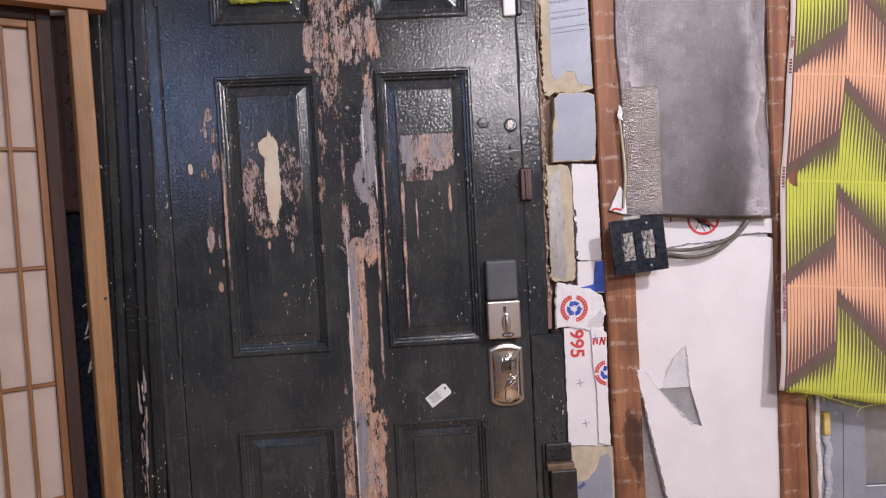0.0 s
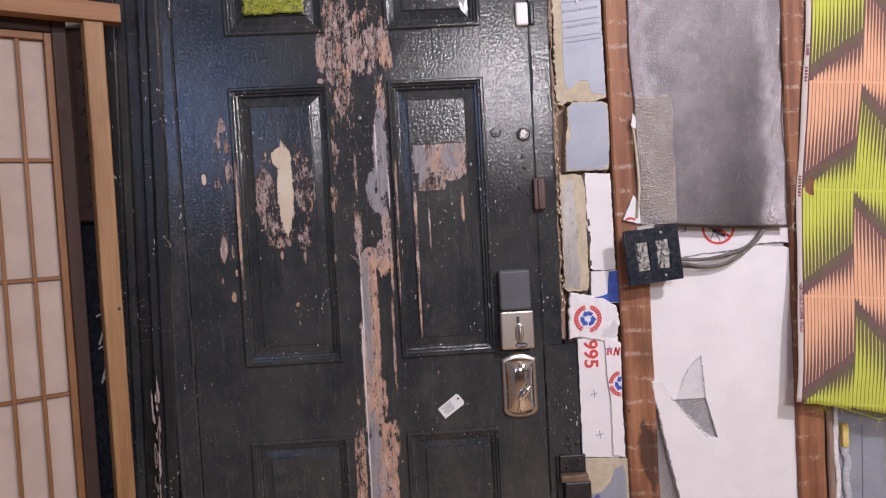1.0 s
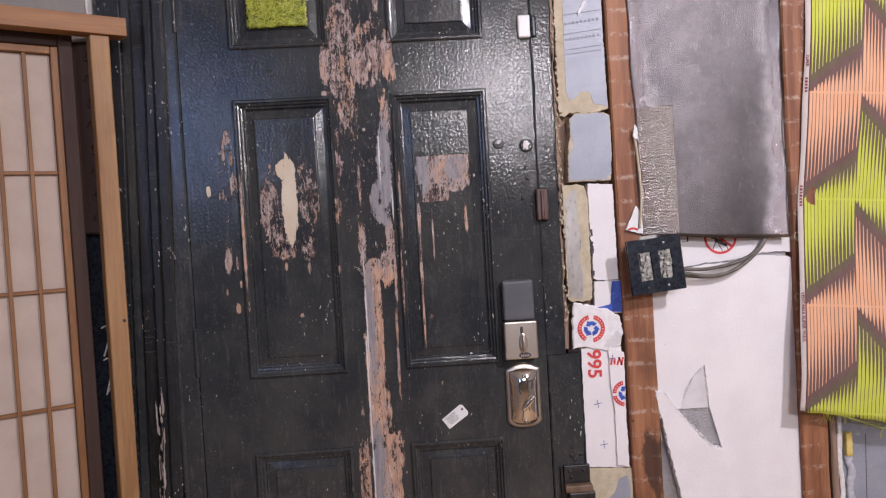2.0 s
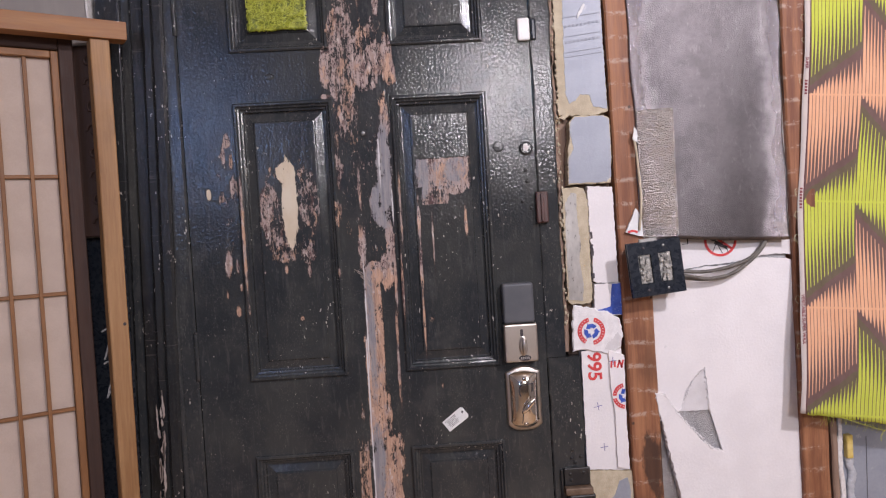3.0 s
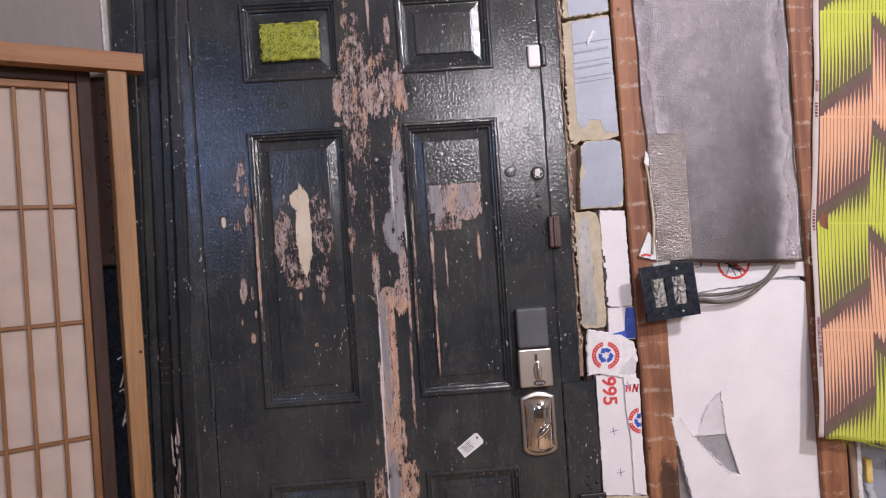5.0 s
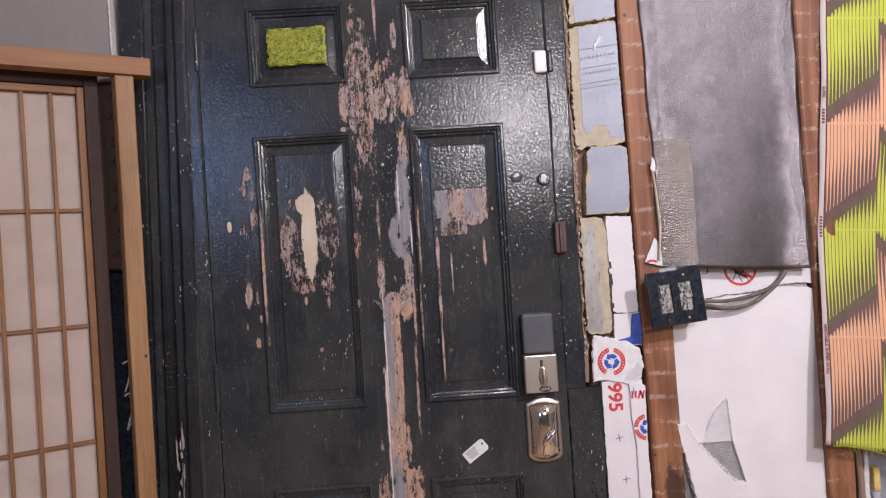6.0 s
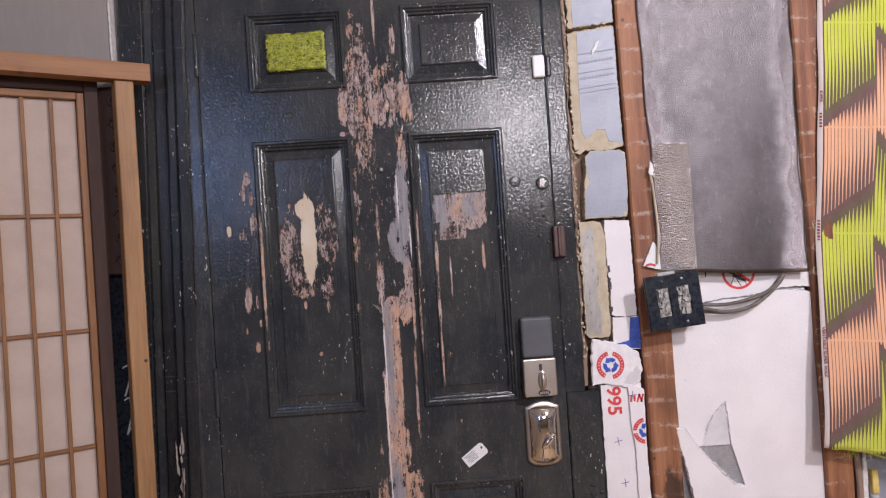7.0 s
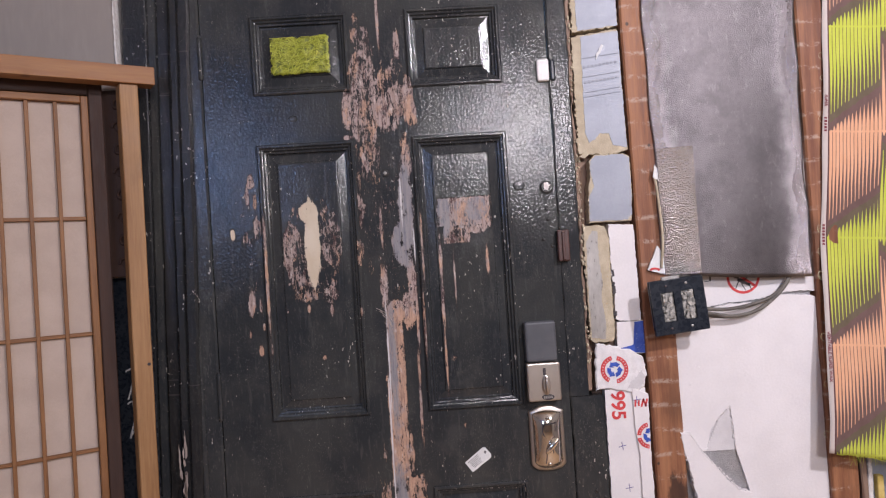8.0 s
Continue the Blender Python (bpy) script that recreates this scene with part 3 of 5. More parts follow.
def bar(x, z, y, length, width, angle, bm=None, thick=0.0006):
    """A flat printed stroke."""
    bm = bm or bmesh.new()
    m = pose(x, y + thick / 2, z, 0, -angle, 0) @ Matrix.Diagonal((length, thick, width, 1))
    bmesh.ops.create_cube(bm, size=1, matrix=m)
    return bm


def lettering(name, text, size, material, parent, m, label="", bold=0.0):
    """Flat letters as a mesh under parent; m: the place of the words' middle, facing the room."""
    data = bpy.data.curves.new(name, "FONT")
    data.body, data.size, data.align_x, data.align_y, data.extrude, data.offset = text, size, "CENTER", "CENTER", 0.0002, bold
    ob = new(name, data)
    flat = bpy.data.meshes.new_from_object(ob.evaluated_get(bpy.context.evaluated_depsgraph_get()))
    bpy.data.objects.remove(ob)
    flat.transform(m @ pose(0, 0, 0, 90, 0, 0))
    flat.materials.clear()
    flat.materials.append(material)
    ob = new(name, flat)
    ob.parent = parent
    return tagged(ob, label)


# ---- the room ----
whole("floor", box(-2.4, 2.6, -4.6, 0.3, -0.1, 0), M_FLOOR, "brown wooden floor of the entrance room", "floor", kind="structure")
whole("ceiling", box(-2.4, 2.6, -4.6, 0.3, 2.8, 2.9), M_PLASTER, "plain white ceiling of the entrance room", "ceiling", kind="structure")
whole("wall_left", box(-2.5, -2.4, -4.6, 0.3, 0, 2.8), M_ROOM, "plain painted side wall", "wall", kind="structure")
whole("wall_right", box(2.6, 2.7, -4.6, 0.3, 0, 2.8), M_ROOM, "plain painted side wall", "wall", kind="structure")
back = box(-2.4, -1.95, -4.6, -4.5, 0, 2.8)
box(-1.35, 2.6, -4.6, -4.5, 0, 2.8, bm=back)
box(-1.95, -1.35, -4.6, -4.5, 0, 1.45, bm=back)
box(-1.95, -1.35, -4.6, -4.5, 2.75, 2.8, bm=back)
whole("wall_back", back, M_ROOM, "plain painted wall with a narrow window opening", "wall", kind="structure")
front = box(-2.4, -0.44, 0.10, 0.22, 0, 2.8)
box(0.44, 2.6, 0.10, 0.22, 0, 2.8, bm=front)
box(-0.44, 0.44, 0.10, 0.22, 2.08, 2.8, bm=front)
whole("wall_front", front, M_RAW, "bare wooden sheathing behind the opened-up wall", "wall", kind="structure")

# the drywall that is left beside the door, broken off at its edge
whole("drywall", slab([(-2.4, 0.0), (-0.622, 0.0), (-0.615, 1.2), (-0.609, 2.0), (-0.614, 2.8), (-2.4, 2.8)], 0.004, 0.10, 0.004, 0.02, 3, torn=(1, 2, 3)),
      M_DRYWALL, "white drywall, broken off beside the door casing", "wall", kind="structure")
whole("drywall_edge", rough_board(-0.6085, -0.6060, 0.0, 0.05, 1.7, 2.8, 0.0014, 90, 0, 0.001, 8), M_GYPSUM, "crumbling white gypsum edge of the drywall", "wall edge", kind="structure")

# ---- the door casing on the hinge side: boards and beads of old black painted wood ----
casing = thing("door_casing", (0, 0, 0), "layered black-painted wooden door casing, scuffed and chipped", "door casing")
for i, (x0, x1, y0, jag, mat) in enumerate([(-0.6055, -0.545, 0.016, 0.0004, M_COARSE), (-0.545, -0.521, 0.012, 0.0004, M_BLACK), (-0.521, -0.488, 0.006, 0.0005, M_COARSE),
                                          (-0.488, -0.464, -0.010, 0.0009, M_COARSE), (-0.464, -0.437, -0.018, 0.0008, M_COARSE)]):
    part("casing_board", rough_board(x0, x1, y0, 0.098, 0, 2.4, jag, 160, 0.026, 0.005, 20 + i), mat, casing)
part("bead", tube([(-0.4525, -0.004, 0.0), (-0.4525, -0.004, 1.0), (-0.4525, -0.004, 2.06)], 0.0075, 14), M_BLACK, casing, "half-round bead in glossy black paint", True)
part("hinge_jamb", rough_board(-0.462, -0.4098, -0.004, 0.098, 0, 2.06, 0.0003, 80, 0.0, 0.004, 31), M_BLACK, casing)
scuff = bmesh.new()
rng = random.Random(5)
for i in range(34):
    z = 0.60 + 0.36 * rng.random() ** 1.5
    x = -0.480 - 0.0262 * (1.66 - z) + rng.uniform(-0.008, 0.008)
    w, h = rng.uniform(0.0012, 0.0045), rng.uniform(0.012, 0.070)
    bm = slab([(x, z), (x + w, z + 0.2 * h), (x + w * rng.uniform(0.5, 1.2), z + 0.7 * h), (x + 0.0006, z + h), (x - 0.001, z + 0.5 * h)], -0.0189, -0.017, 0.0009, 0.005, i)
    bm.to_mesh(tmp := bpy.data.meshes.new("scuff"))
    scuff.from_mesh(tmp)
    bm.free()
part("bare_patch", scuff, M_BARE, casing, "bare pale wood where paint has split off")

# ---- the door ----
door = thing("panel_door", (0, 0, 0), "old six-panel wooden door with thick chipped black paint, closed", "door")
Z = (0.0, 0.20, 0.842, 1.020, 1.668, 1.785, 1.972, 2.05)
XL, XA, XB, XC, XD, XR = -0.4075, -0.291, -0.062, 0.074, 0.298, 0.4085


def plank(x0, x1, z0, z1):
    return box(x0, x1, 0.0, 0.042, z0, z1)


def raised_panel(x0, x1, z0, z1):
    """A raised and fielded panel in its beaded moulding."""
    bm = bmesh.new()
    # inset from the opening, depth behind the door's face
    steps = [(0.0, 0.006), (0.0, -0.004), (0.003, -0.007), (0.007, -0.007), (0.010, -0.002), (0.0135, -0.001), (0.016, 0.004), (0.0205, 0.005), (0.022, 0.0125), (0.025, 0.0130), (0.043, 0.0086), (0.0445, 0.0056), (0.047, 0.0050)]
    rows = [[bm.verts.new((x, y, z)) for x, z in ((x0 + d, z0 + d), (x1 - d, z0 + d), (x1 - d, z1 - d), (x0 + d, z1 - d))] for d, y in steps]
    for a, b in zip(rows, rows[1:]):
        for k in range(4):
            bm.faces.new((a[k], a[(k + 1) % 4], b[(k + 1) % 4], b[k]))
    bm.faces.new(rows[-1])
    return bm


def worn_part(name, shape, x0, x1, z0, z1):
    part(name, shape(x0, x1, z0, z1), old_black_paint("chipped_black_paint", (x0, x1, z0, z1)), door)


for x0, x1 in ((XL, XA), (XD, XR)):
    worn_part("stile", plank, x0, x1, 0.004, Z[7])
for z0, z1 in ((0.004, Z[1]), (Z[2], Z[3]), (Z[4], Z[5]), (Z[6], Z[7])):
    worn_part("rail", plank, XA, XD, z0, z1)
for z0, z1 in ((Z[1], Z[2]), (Z[3], Z[4]), (Z[5], Z[6])):
    worn_part("mullion", plank, XB, XC, z0, z1)
    worn_part("raised_panel", raised_panel, XA, XB, z0, z1)
    worn_part("raised_panel", raised_panel, XC, XD, z0, z1)
part("door_back", box(XL, XR, 0.0425, 0.05, 0.004, Z[7]), M_BLACK, door)
for z0, z1 in ((1.03, 1.14), (1.83, 1.93), (0.22, 0.33)):
    hinge = part("hinge", tube([(-0.4105, -0.003, z0), (-0.4105, -0.003, z1)], 0.0052, 10), M_BLACK, door, "hinge knuckle painted over in black", True)
    part("hinge_pin", dome(-0.4105, -0.003, z1 + 0.002, 0.0045, 0.0045, 0.004), M_IRON, hinge, smooth=True)
# a plugged hole in the mullion, a dent and a bump under the paint
viewer = part("door_viewer", disc(0.007, 1.5855, -0.003, 0.004, 0.0085, edge=0.002), M_IRON, door, "small round door viewer with a dull lens")
part("lens", dome(0.007, -0.003, 1.5855, 0.0042, 0.002, 0.0042), M_STEEL, viewer, smooth=True)
part("paint_lump", dome(0.322, 0.0, 1.537, 0.014, 0.0009, 0.012), M_BLACK, door, smooth=True)
for x, z in ((0.386, 1.452), (0.392, 1.388), (0.372, 1.405), (0.383, 1.478)):
    part("nail_head", dome(x, 0.0, z, 0.0042, 0.0022, 0.0042), M_IRON, door, smooth=True)
part("paint_blister", dome(-0.202, 0.0, 1.727, 0.010, 0.0018, 0.008), M_BLACK, door, smooth=True)

# scratches through the paint of the mullion
for k, (x, z, dx, dz) in enumerate(((-0.028, 1.262, 0.030, -0.040), (-0.024, 1.264, 0.028, -0.032), (-0.020, 1.252, 0.026, -0.052), (-0.008, 1.236, 0.014, -0.046), (-0.034, 1.268, 0.014, -0.010))):
    part("scratch", tube([(x, -0.0002, z), (x + dx * 0.6, -0.0002, z + dz * 0.4), (x + dx, -0.0002, z + dz)], 0.0007, 5), M_BARE, door)

# the rim of an old lock cylinder, painted over, with plaster in its hole
cyl = thing("lock_cylinder", (0.386, 0, 1.529), "black-painted old lock cylinder, stuffed with cream filler", "lock")
part("rim", disc(0, 0, -0.010, 0.0, 0.0155, edge=0.003), M_BLACK, cyl)
part("filler", slab([(-0.008, -0.006), (0.002, -0.009), (0.005, 0.001), (0.009, 0.004), (0.002, 0.010), (-0.007, 0.007)], -0.0125, -0.0085, 0.0022, 0.002, 2), M_GYPSUM, cyl, "crumbly cream filler")

# ---- the locks ----
bolt = thing("keypad_deadbolt", (0.346, 0, 1.12), "electronic deadbolt with slate cover and satin nickel plate", "lock")
cover = part("battery_cover", box(-0.0375, 0.0355, -0.028, 0.0, 0.0, 0.094, 0.006, cuts=3), M_SLATE, bolt, "slate grey plastic battery cover")
badge = bmesh.new()
for a in range(0, 360, 45):
    dome(0.003 + 0.006 * math.cos(radians(a)), -0.028, 0.0075 + 0.004 * math.sin(radians(a)), 0.0016, 0.0008, 0.0012, badge, 4, 6)
part("embossed_mark", badge, M_SLATE, cover)
plate = part("lock_plate", box(-0.039, 0.039, -0.031, 0.0, -0.091, -0.0015, 0.004, cuts=3), M_NICKEL, bolt, "satin nickel lock plate")
part("indicator", box(-0.0015, 0.0055, -0.0325, -0.030, -0.030, -0.014, 0.0012), M_CHAR, plate, "dark indicator window")
turn = part("thumb_turn", disc(0.004, -0.053, -0.037, -0.030, 0.0105, 28, 0.95, 2.2, edge=0.003), M_NICKEL, plate, smooth=False)
part("grip", dome(0.004, -0.038, -0.053, 0.0042, 0.009, 0.021), M_NICKEL, turn, smooth=True)
part("name_badge", disc(0.007, -0.0815, -0.0325, -0.030, 0.0072, 24, 2.0, 0.95, edge=0.0006), M_CHAR, plate, "small black oval badge")
marks = bmesh.new()
for i in range(5):
    bar(0.007 + (i - 2) * 0.0042, -0.0815, -0.0331, 0.0026, 0.0055, 0, marks)
part("badge_mark", marks, M_STEEL, plate)

knob = thing("lever_lock", (0.3485, 0, 0.937), "polished nickel rim lock with arched plate and thumb lever", "lock")
W, H = 0.0410, 0.069


def arched_plate(w, h, rise, y_rim, y_crown, power):
    """A pillow-shaped plate with an arched head and a rounded foot."""
    bm = bmesh.new()
    rows = []
    for i in range(29):
        t = i / 28
        row = []
        for k in range(19):
            q = -1 + 2 * k / 18
            head = h + rise * math.cos(1.5708 * min(1, abs(q) * 1.25)) - 0.004 * abs(q) ** 6
            toe = -h - 0.006 * (1 - q * q) + 0.010 * abs(q) ** 5
            z = toe + (head - toe) * t
            full = (1 - abs(q) ** power) * (1 - abs(2 * t - 1) ** (2 * power))
            row.append(bm.verts.new((w * q, y_rim + (y_crown - y_rim) * full, z)))
        rows.append(row)
    for a, b in zip(rows, rows[1:]):
        for k in range(18):
            bm.faces.new((a[k], a[k + 1], b[k + 1], b[k]))
    rim = [r[0] for r in rows] + rows[-1][1:] + [r[-1] for r in rows[-2::-1]] + rows[0][-2:0:-1]
    foot = [bm.verts.new((v.co.x, 0.0, v.co.z)) for v in rim]
    for i in range(len(rim)):
        j = (i + 1) % len(rim)
        bm.faces.new((rim[i], rim[j], foot[j], foot[i]))
    bm.faces.new(foot)
    return bm


part("back_plate", arched_plate(W, H, 0.010, -0.006, -0.010, 6), M_NICKEL, knob, "satin nickel back plate", True)
escut = part("escutcheon", arched_plate(0.0335, 0.063, 0.004, -0.010, -0.030, 2.4), M_CHROME, knob, "polished pillow-shaped cover", True)
for z, y in ((0.050, -0.0245), (-0.056, -0.0225)):
    screw = part("screw", dome(0.0, y, z, 0.0056, 0.004, 0.0056), M_CHROME, escut, "domed nickel screw", True)
    part("slot", bar(0.0, z, y - 0.0046, 0.007, 0.0012, 50), M_CHAR, screw)
# the dark outline of the key flap, and the slot that the lever turns in
flap_line = tube([(-0.010, -0.0292, 0.010), (-0.014, -0.0288, 0.022), (-0.010, -0.0292, 0.036), (0.004, -0.0300, 0.039), (0.019, -0.0272, 0.040)], 0.0010, 6)
tube([(0.019, -0.0272, 0.040), (0.0185, -0.0276, 0.028), (0.017, -0.0284, 0.020)], 0.0009, 6, flap_line)
tube([(0.019, -0.0270, 0.040), (0.025, -0.0240, 0.045)], 0.0008, 6, flap_line)
part("key_guide", flap_line, M_CHAR, escut, "dark outline of a hinged key flap", True)
slot_line = tube([(-0.004, -0.0302, -0.020), (-0.007, -0.0290, -0.034), (-0.008, -0.0262, -0.046), (-0.009, -0.0225, -0.054)], 0.0013, 6)
tube([(0.006, -0.0302, -0.016), (0.009, -0.0292, -0.026), (0.008, -0.0288, -0.030)], 0.0010, 6, slot_line)
part("lever_slot", slot_line, M_CHAR, escut, "dark slot under the lever", True)
lever = bmesh.new()
for i in range(2):
    dome(0, 0, 0, 0.0245 - 0.010 * i, 0.0075, 0.0080 - 0.0022 * i, lever, 8, 18)
    bmesh.ops.translate(lever, verts=lever.verts, vec=(0, -0.003 * i, 0))
bmesh.ops.transform(lever, verts=lever.verts, matrix=pose(0.006, -0.034, -0.010, 0, -47, 0))
part("lever", lever, M_CHROME, escut, "polished thumb lever", True)
part("lever_gap", bar(0.0085, -0.0075, -0.0445, 0.030, 0.0016, 47), M_CHAR, escut)

# ---- small things fixed to the door ----
stop = thing("door_catch", (0.416, 0, 1.388), "brown plastic door catch screwed over the door gap", "door catch")
part("body", box(-0.014, 0.014, -0.017, 0.0, -0.037, 0.037, 0.003, cuts=2), M_BROWN, stop)
part("ridge", box(-0.004, 0.003, -0.021, -0.016, -0.034, 0.034, 0.0015), M_BROWN, stop)
sensor = thing("door_sensor", (0.396, 0, 1.806), "white plastic contact sensor on the door edge", "sensor")
part("white_half", box(-0.0155, 0.0135, -0.014, 0.0, -0.0265, 0.0265, 0.0045, cuts=3), M_WHITE, sensor)
part("dark_half", box(0.0165, 0.0285, -0.011, 0.0, -0.025, 0.025, 0.004, cuts=2), M_PLATE, sensor, "dark plastic counterpart")
tag = thing("paper_label", (0.1825, 0, 0.898), "white printed paper label stuck on the door", "label", turn=(0, -37, 0))
part("sheet", slab([(-0.029, -0.0145), (0.026, -0.0165), (0.031, -0.011), (0.031, 0.010), (0.026, 0.0145), (-0.028, 0.0145)], -0.0016, -0.0003, 0.0002, 0.01, 1), M_LABEL, tag)
lines = bmesh.new()
for r in range(6):
    bar(-0.008 + 0.001 * (r % 2), 0.0095 - r * 0.0036, -0.0022, 0.030 - 0.004 * (r % 3), 0.0010, 0, lines)
part("print_line", lines, M_CHAR, tag)
part("print_mark", bar(0.024, 0.003, -0.0022, 0.005, 0.0045, 20, bar(0.0235, 0.0025, -0.0023, 0.007, 0.0015, 60)), M_CHAR, tag)

net = thing("lime_netting", (-0.176, 0, 1.875), "crumpled lime-yellow plastic netting taped over a door panel", "netting")
rng = random.Random(11)
bm = bmesh.new()
NX, NZ = 44, 30
grid = []
for i in range(NX + 1):
    col = []
    for j in range(NZ + 1):
        x, z = -0.068 + 0.136 * i / NX, -0.043 + 0.086 * j / NZ
        edge = min(i, NX - i, j, NZ - j)
        y = -0.005 - 0.0035 * noise.fractal(Vector((x * 30, z * 45, 3)), 1.0, 2.0, 3) - 0.0018 * abs(noise.noise(Vector((x * 190, z * 60, 9))))
        if edge == 0:
            x, z = x + rng.uniform(-0.003, 0.003), z + rng.uniform(-0.002, 0.002)
            y = -0.002
        if x > 0.04:
            z += 0.006 * math.cos((x - 0.055) * 90) * (j / NZ)
        col.append(bm.verts.new((x, min(y, -0.0015), z)))
    grid.append(col)
for a, b in zip(grid, grid[1:]):
    for j in range(NZ):
        bm.faces.new((a[j], b[j], b[j + 1], a[j + 1]))
part("crumpled_sheet", bm, M_NET, net, smooth=True)
strands = bmesh.new()
for i in range(150):
    x, z = rng.uniform(-0.06, 0.062), rng.uniform(-0.038, 0.038)
    a = rng.uniform(0, 3.14)
    pts = []
    for k in range(5):
        pts.append((x, -0.0085 - rng.uniform(0, 0.004), z))
        a += rng.uniform(-0.9, 0.9)
        x, z = max(-0.067, min(0.067, x + 0.012 * math.cos(a))), max(-0.042, min(0.042, z + 0.012 * math.sin(a)))
    tube(pts, rng.uniform(0.0003, 0.0006), 4, strands)
part("loose_strand", strands, M_STRAND, net)["kind"] = "stuff"

# ---- the jamb on the lock side ----
jamb = thing("lock_jamb", (0, 0, 0), "black-painted wooden door jamb, split and worn", "door jamb")
part("jamb_board", rough_board(0.4102, 0.458, -0.002, 0.098, 1.03, 2.4, 0.0012, 120, 0.004, 0.003, 41), M_BLACK, jamb)
part("jamb_foot", rough_board(0.4102, 0.489, -0.002, 0.098, 0.0, 1.029, 0.0014, 100, 0.0, 0.003, 42), M_BLACK, jamb)
part("raw_edge", rough_board(0.4595, 0.4675, 0.006, 0.098, 1.04, 2.4, 0.0026, 160, 0.006, 0.002, 43), M_RAW, jamb, "raw splintered wood edge")
crumb = bmesh.new()
rng = random.Random(47)
for i in range(120):
    z = 1.10 + 1.0 * rng.random()
    x = 0.465 + 0.006 * (z - 1.66) + rng.uniform(-0.004, 0.006)
    r = rng.uniform(0.0010, 0.0034)
    dome(x, 0.004 - rng.uniform(0, 0.004), z, r, r, r * rng.uniform(0.8, 2.2), crumb, 4, 6)
part("plaster_crumbs", crumb, M_PIR, jamb, "pale crumbs stuck along the edge")["kind"] = "stuff"
keep = thing("strike_box", (0.468, 0, 0.70), "black-painted iron strike box with a rubbed lip", "strike plate")
part("upper_plate", box(-0.034, 0.028, -0.012, -0.002, 0.022, 0.064, 0.002, cuts=2), M_IRON, keep)
part("lip", box(-0.036, 0.030, -0.030, -0.002, 0.004, 0.0215, 0.003, cuts=2), M_RUST, keep, "lip rubbed to brown metal")
part("lower_box", box(-0.027, 0.036, -0.026, -0.002, -0.082, 0.0035, 0.004, cuts=2), M_IRON, keep)
part("side_flange", box(-0.042, -0.0365, -0.010, -0.002, -0.082, 0.06, 0.001), M_IRON, keep)
for x, z in ((-0.020, 0.050), (0.012, 0.052), (-0.018, 0.036), (-0.012, 0.085), (0.010, 0.088), (-0.010, 0.105), (-0.004, 0.075)):
    part("screw", dome(x, -0.0125 if z < 0.06 else -0.003, z, 0.0045, 0.0025, 0.0045), M_IRON, keep, smooth=True)

# ---- the studs ----
for x0, x1, lean, seed in ((0.591, 0.664, -0.010, 51), (1.012, 1.078, -0.006, 52)):
    whole("stud", rough_board(x0, x1, -0.010, 0.0985, 0, 2.8, 0.0010, 90, lean, 0.004, seed), M_STUD, "reddish-brown old wall stud with pale lath marks and nail holes", "stud", "wall studs", "structure")
whole("stud_strip", rough_board(1.0865, 1.103, -0.004, 0.0985, 0, 2.8, 0.0012, 120, -0.006, 0.003, 53), M_RAW, "rough grey-brown plank beside a stud", "plank", kind="structure")

whole("gap_lining", rough_board(0.4685, 0.5895, 0.030, 0.0985, 0, 2.8, 0.0006, 60, 0, 0.001, 55), M_RAW, "raw wooden lining behind the foam scraps", "plank", kind="structure")

# ---- foam scraps wedged between jamb and stud ----
def pir_scrap(outline, y0, y1, seed, label, skin, jag=0.0030, skin_mat=None):
    """A scrap of yellow foam with its grey facing; skin: the outline of the facing that is left."""
    cx = sum(p[0] for p in outline) / len(outline)
    z0 = min(p[1] for p in outline)
    ob = thing("foam_scrap", (cx, y0, z0), label, "insulation", "foam scraps beside the door")
    loc = lambda pts: [(x - cx, z - z0) for x, z in pts]
    part("foam_core", slab(loc(outline), 0.0, y1 - y0, jag * 0.75, 0.0040, seed, 0.0012), M_PIR, ob)
    part("facing", slab(loc(skin), -0.0009, 0.0005, 0.0012, 0.007, seed + 1), skin_mat or M_SKIN, ob, "grey foil facing")
    return ob


top_scrap = pir_scrap([(0.474, 1.895), (0.584, 1.905), (0.584, 2.4), (0.478, 2.4)], 0.004, 0.029, 60, "foil-faced yellow foam scrap wedged above another", [(0.486, 1.899), (0.5835, 1.907), (0.5835, 2.398), (0.486, 2.398)])
s = pir_scrap([(0.470, 1.603), (0.545, 1.597), (0.588, 1.607), (0.583, 1.895), (0.566, 1.898), (0.50, 1.888), (0.470, 1.884)], 0.002, 0.029, 61,
              "tall grey foil-faced foam scrap with torn yellow corner", [(0.489, 1.650), (0.497, 1.628), (0.512, 1.636), (0.524, 1.650), (0.545, 1.648), (0.553, 1.620), (0.586, 1.613), (0.5825, 1.893), (0.492, 1.884)], 0.0026)
dots = bmesh.new()
for r, z in enumerate((0.213, 0.176)):
    for i in range(9):
        bar(-0.035 + i * 0.0095, z + 0.0011 * i, -0.0028, 0.0045, 0.006 - 0.002 * ((i + r) % 2), 12, dots)
for z in (0.238, 0.193, 0.156, 0.145):
    bar(0.003, z, -0.0027, 0.09, 0.0007, 6, dots)
part("faint_print", dots, M_FAINT, s, "faint grey printed rows")
part("torn_flake", slab([(-0.006, 0.23), (0.006, 0.245), (0.014, 0.262), (0.010, 0.265), (-0.004, 0.243)], -0.004, -0.002, 0.001, 0.004, 7), M_LABEL, s, "white torn flake")
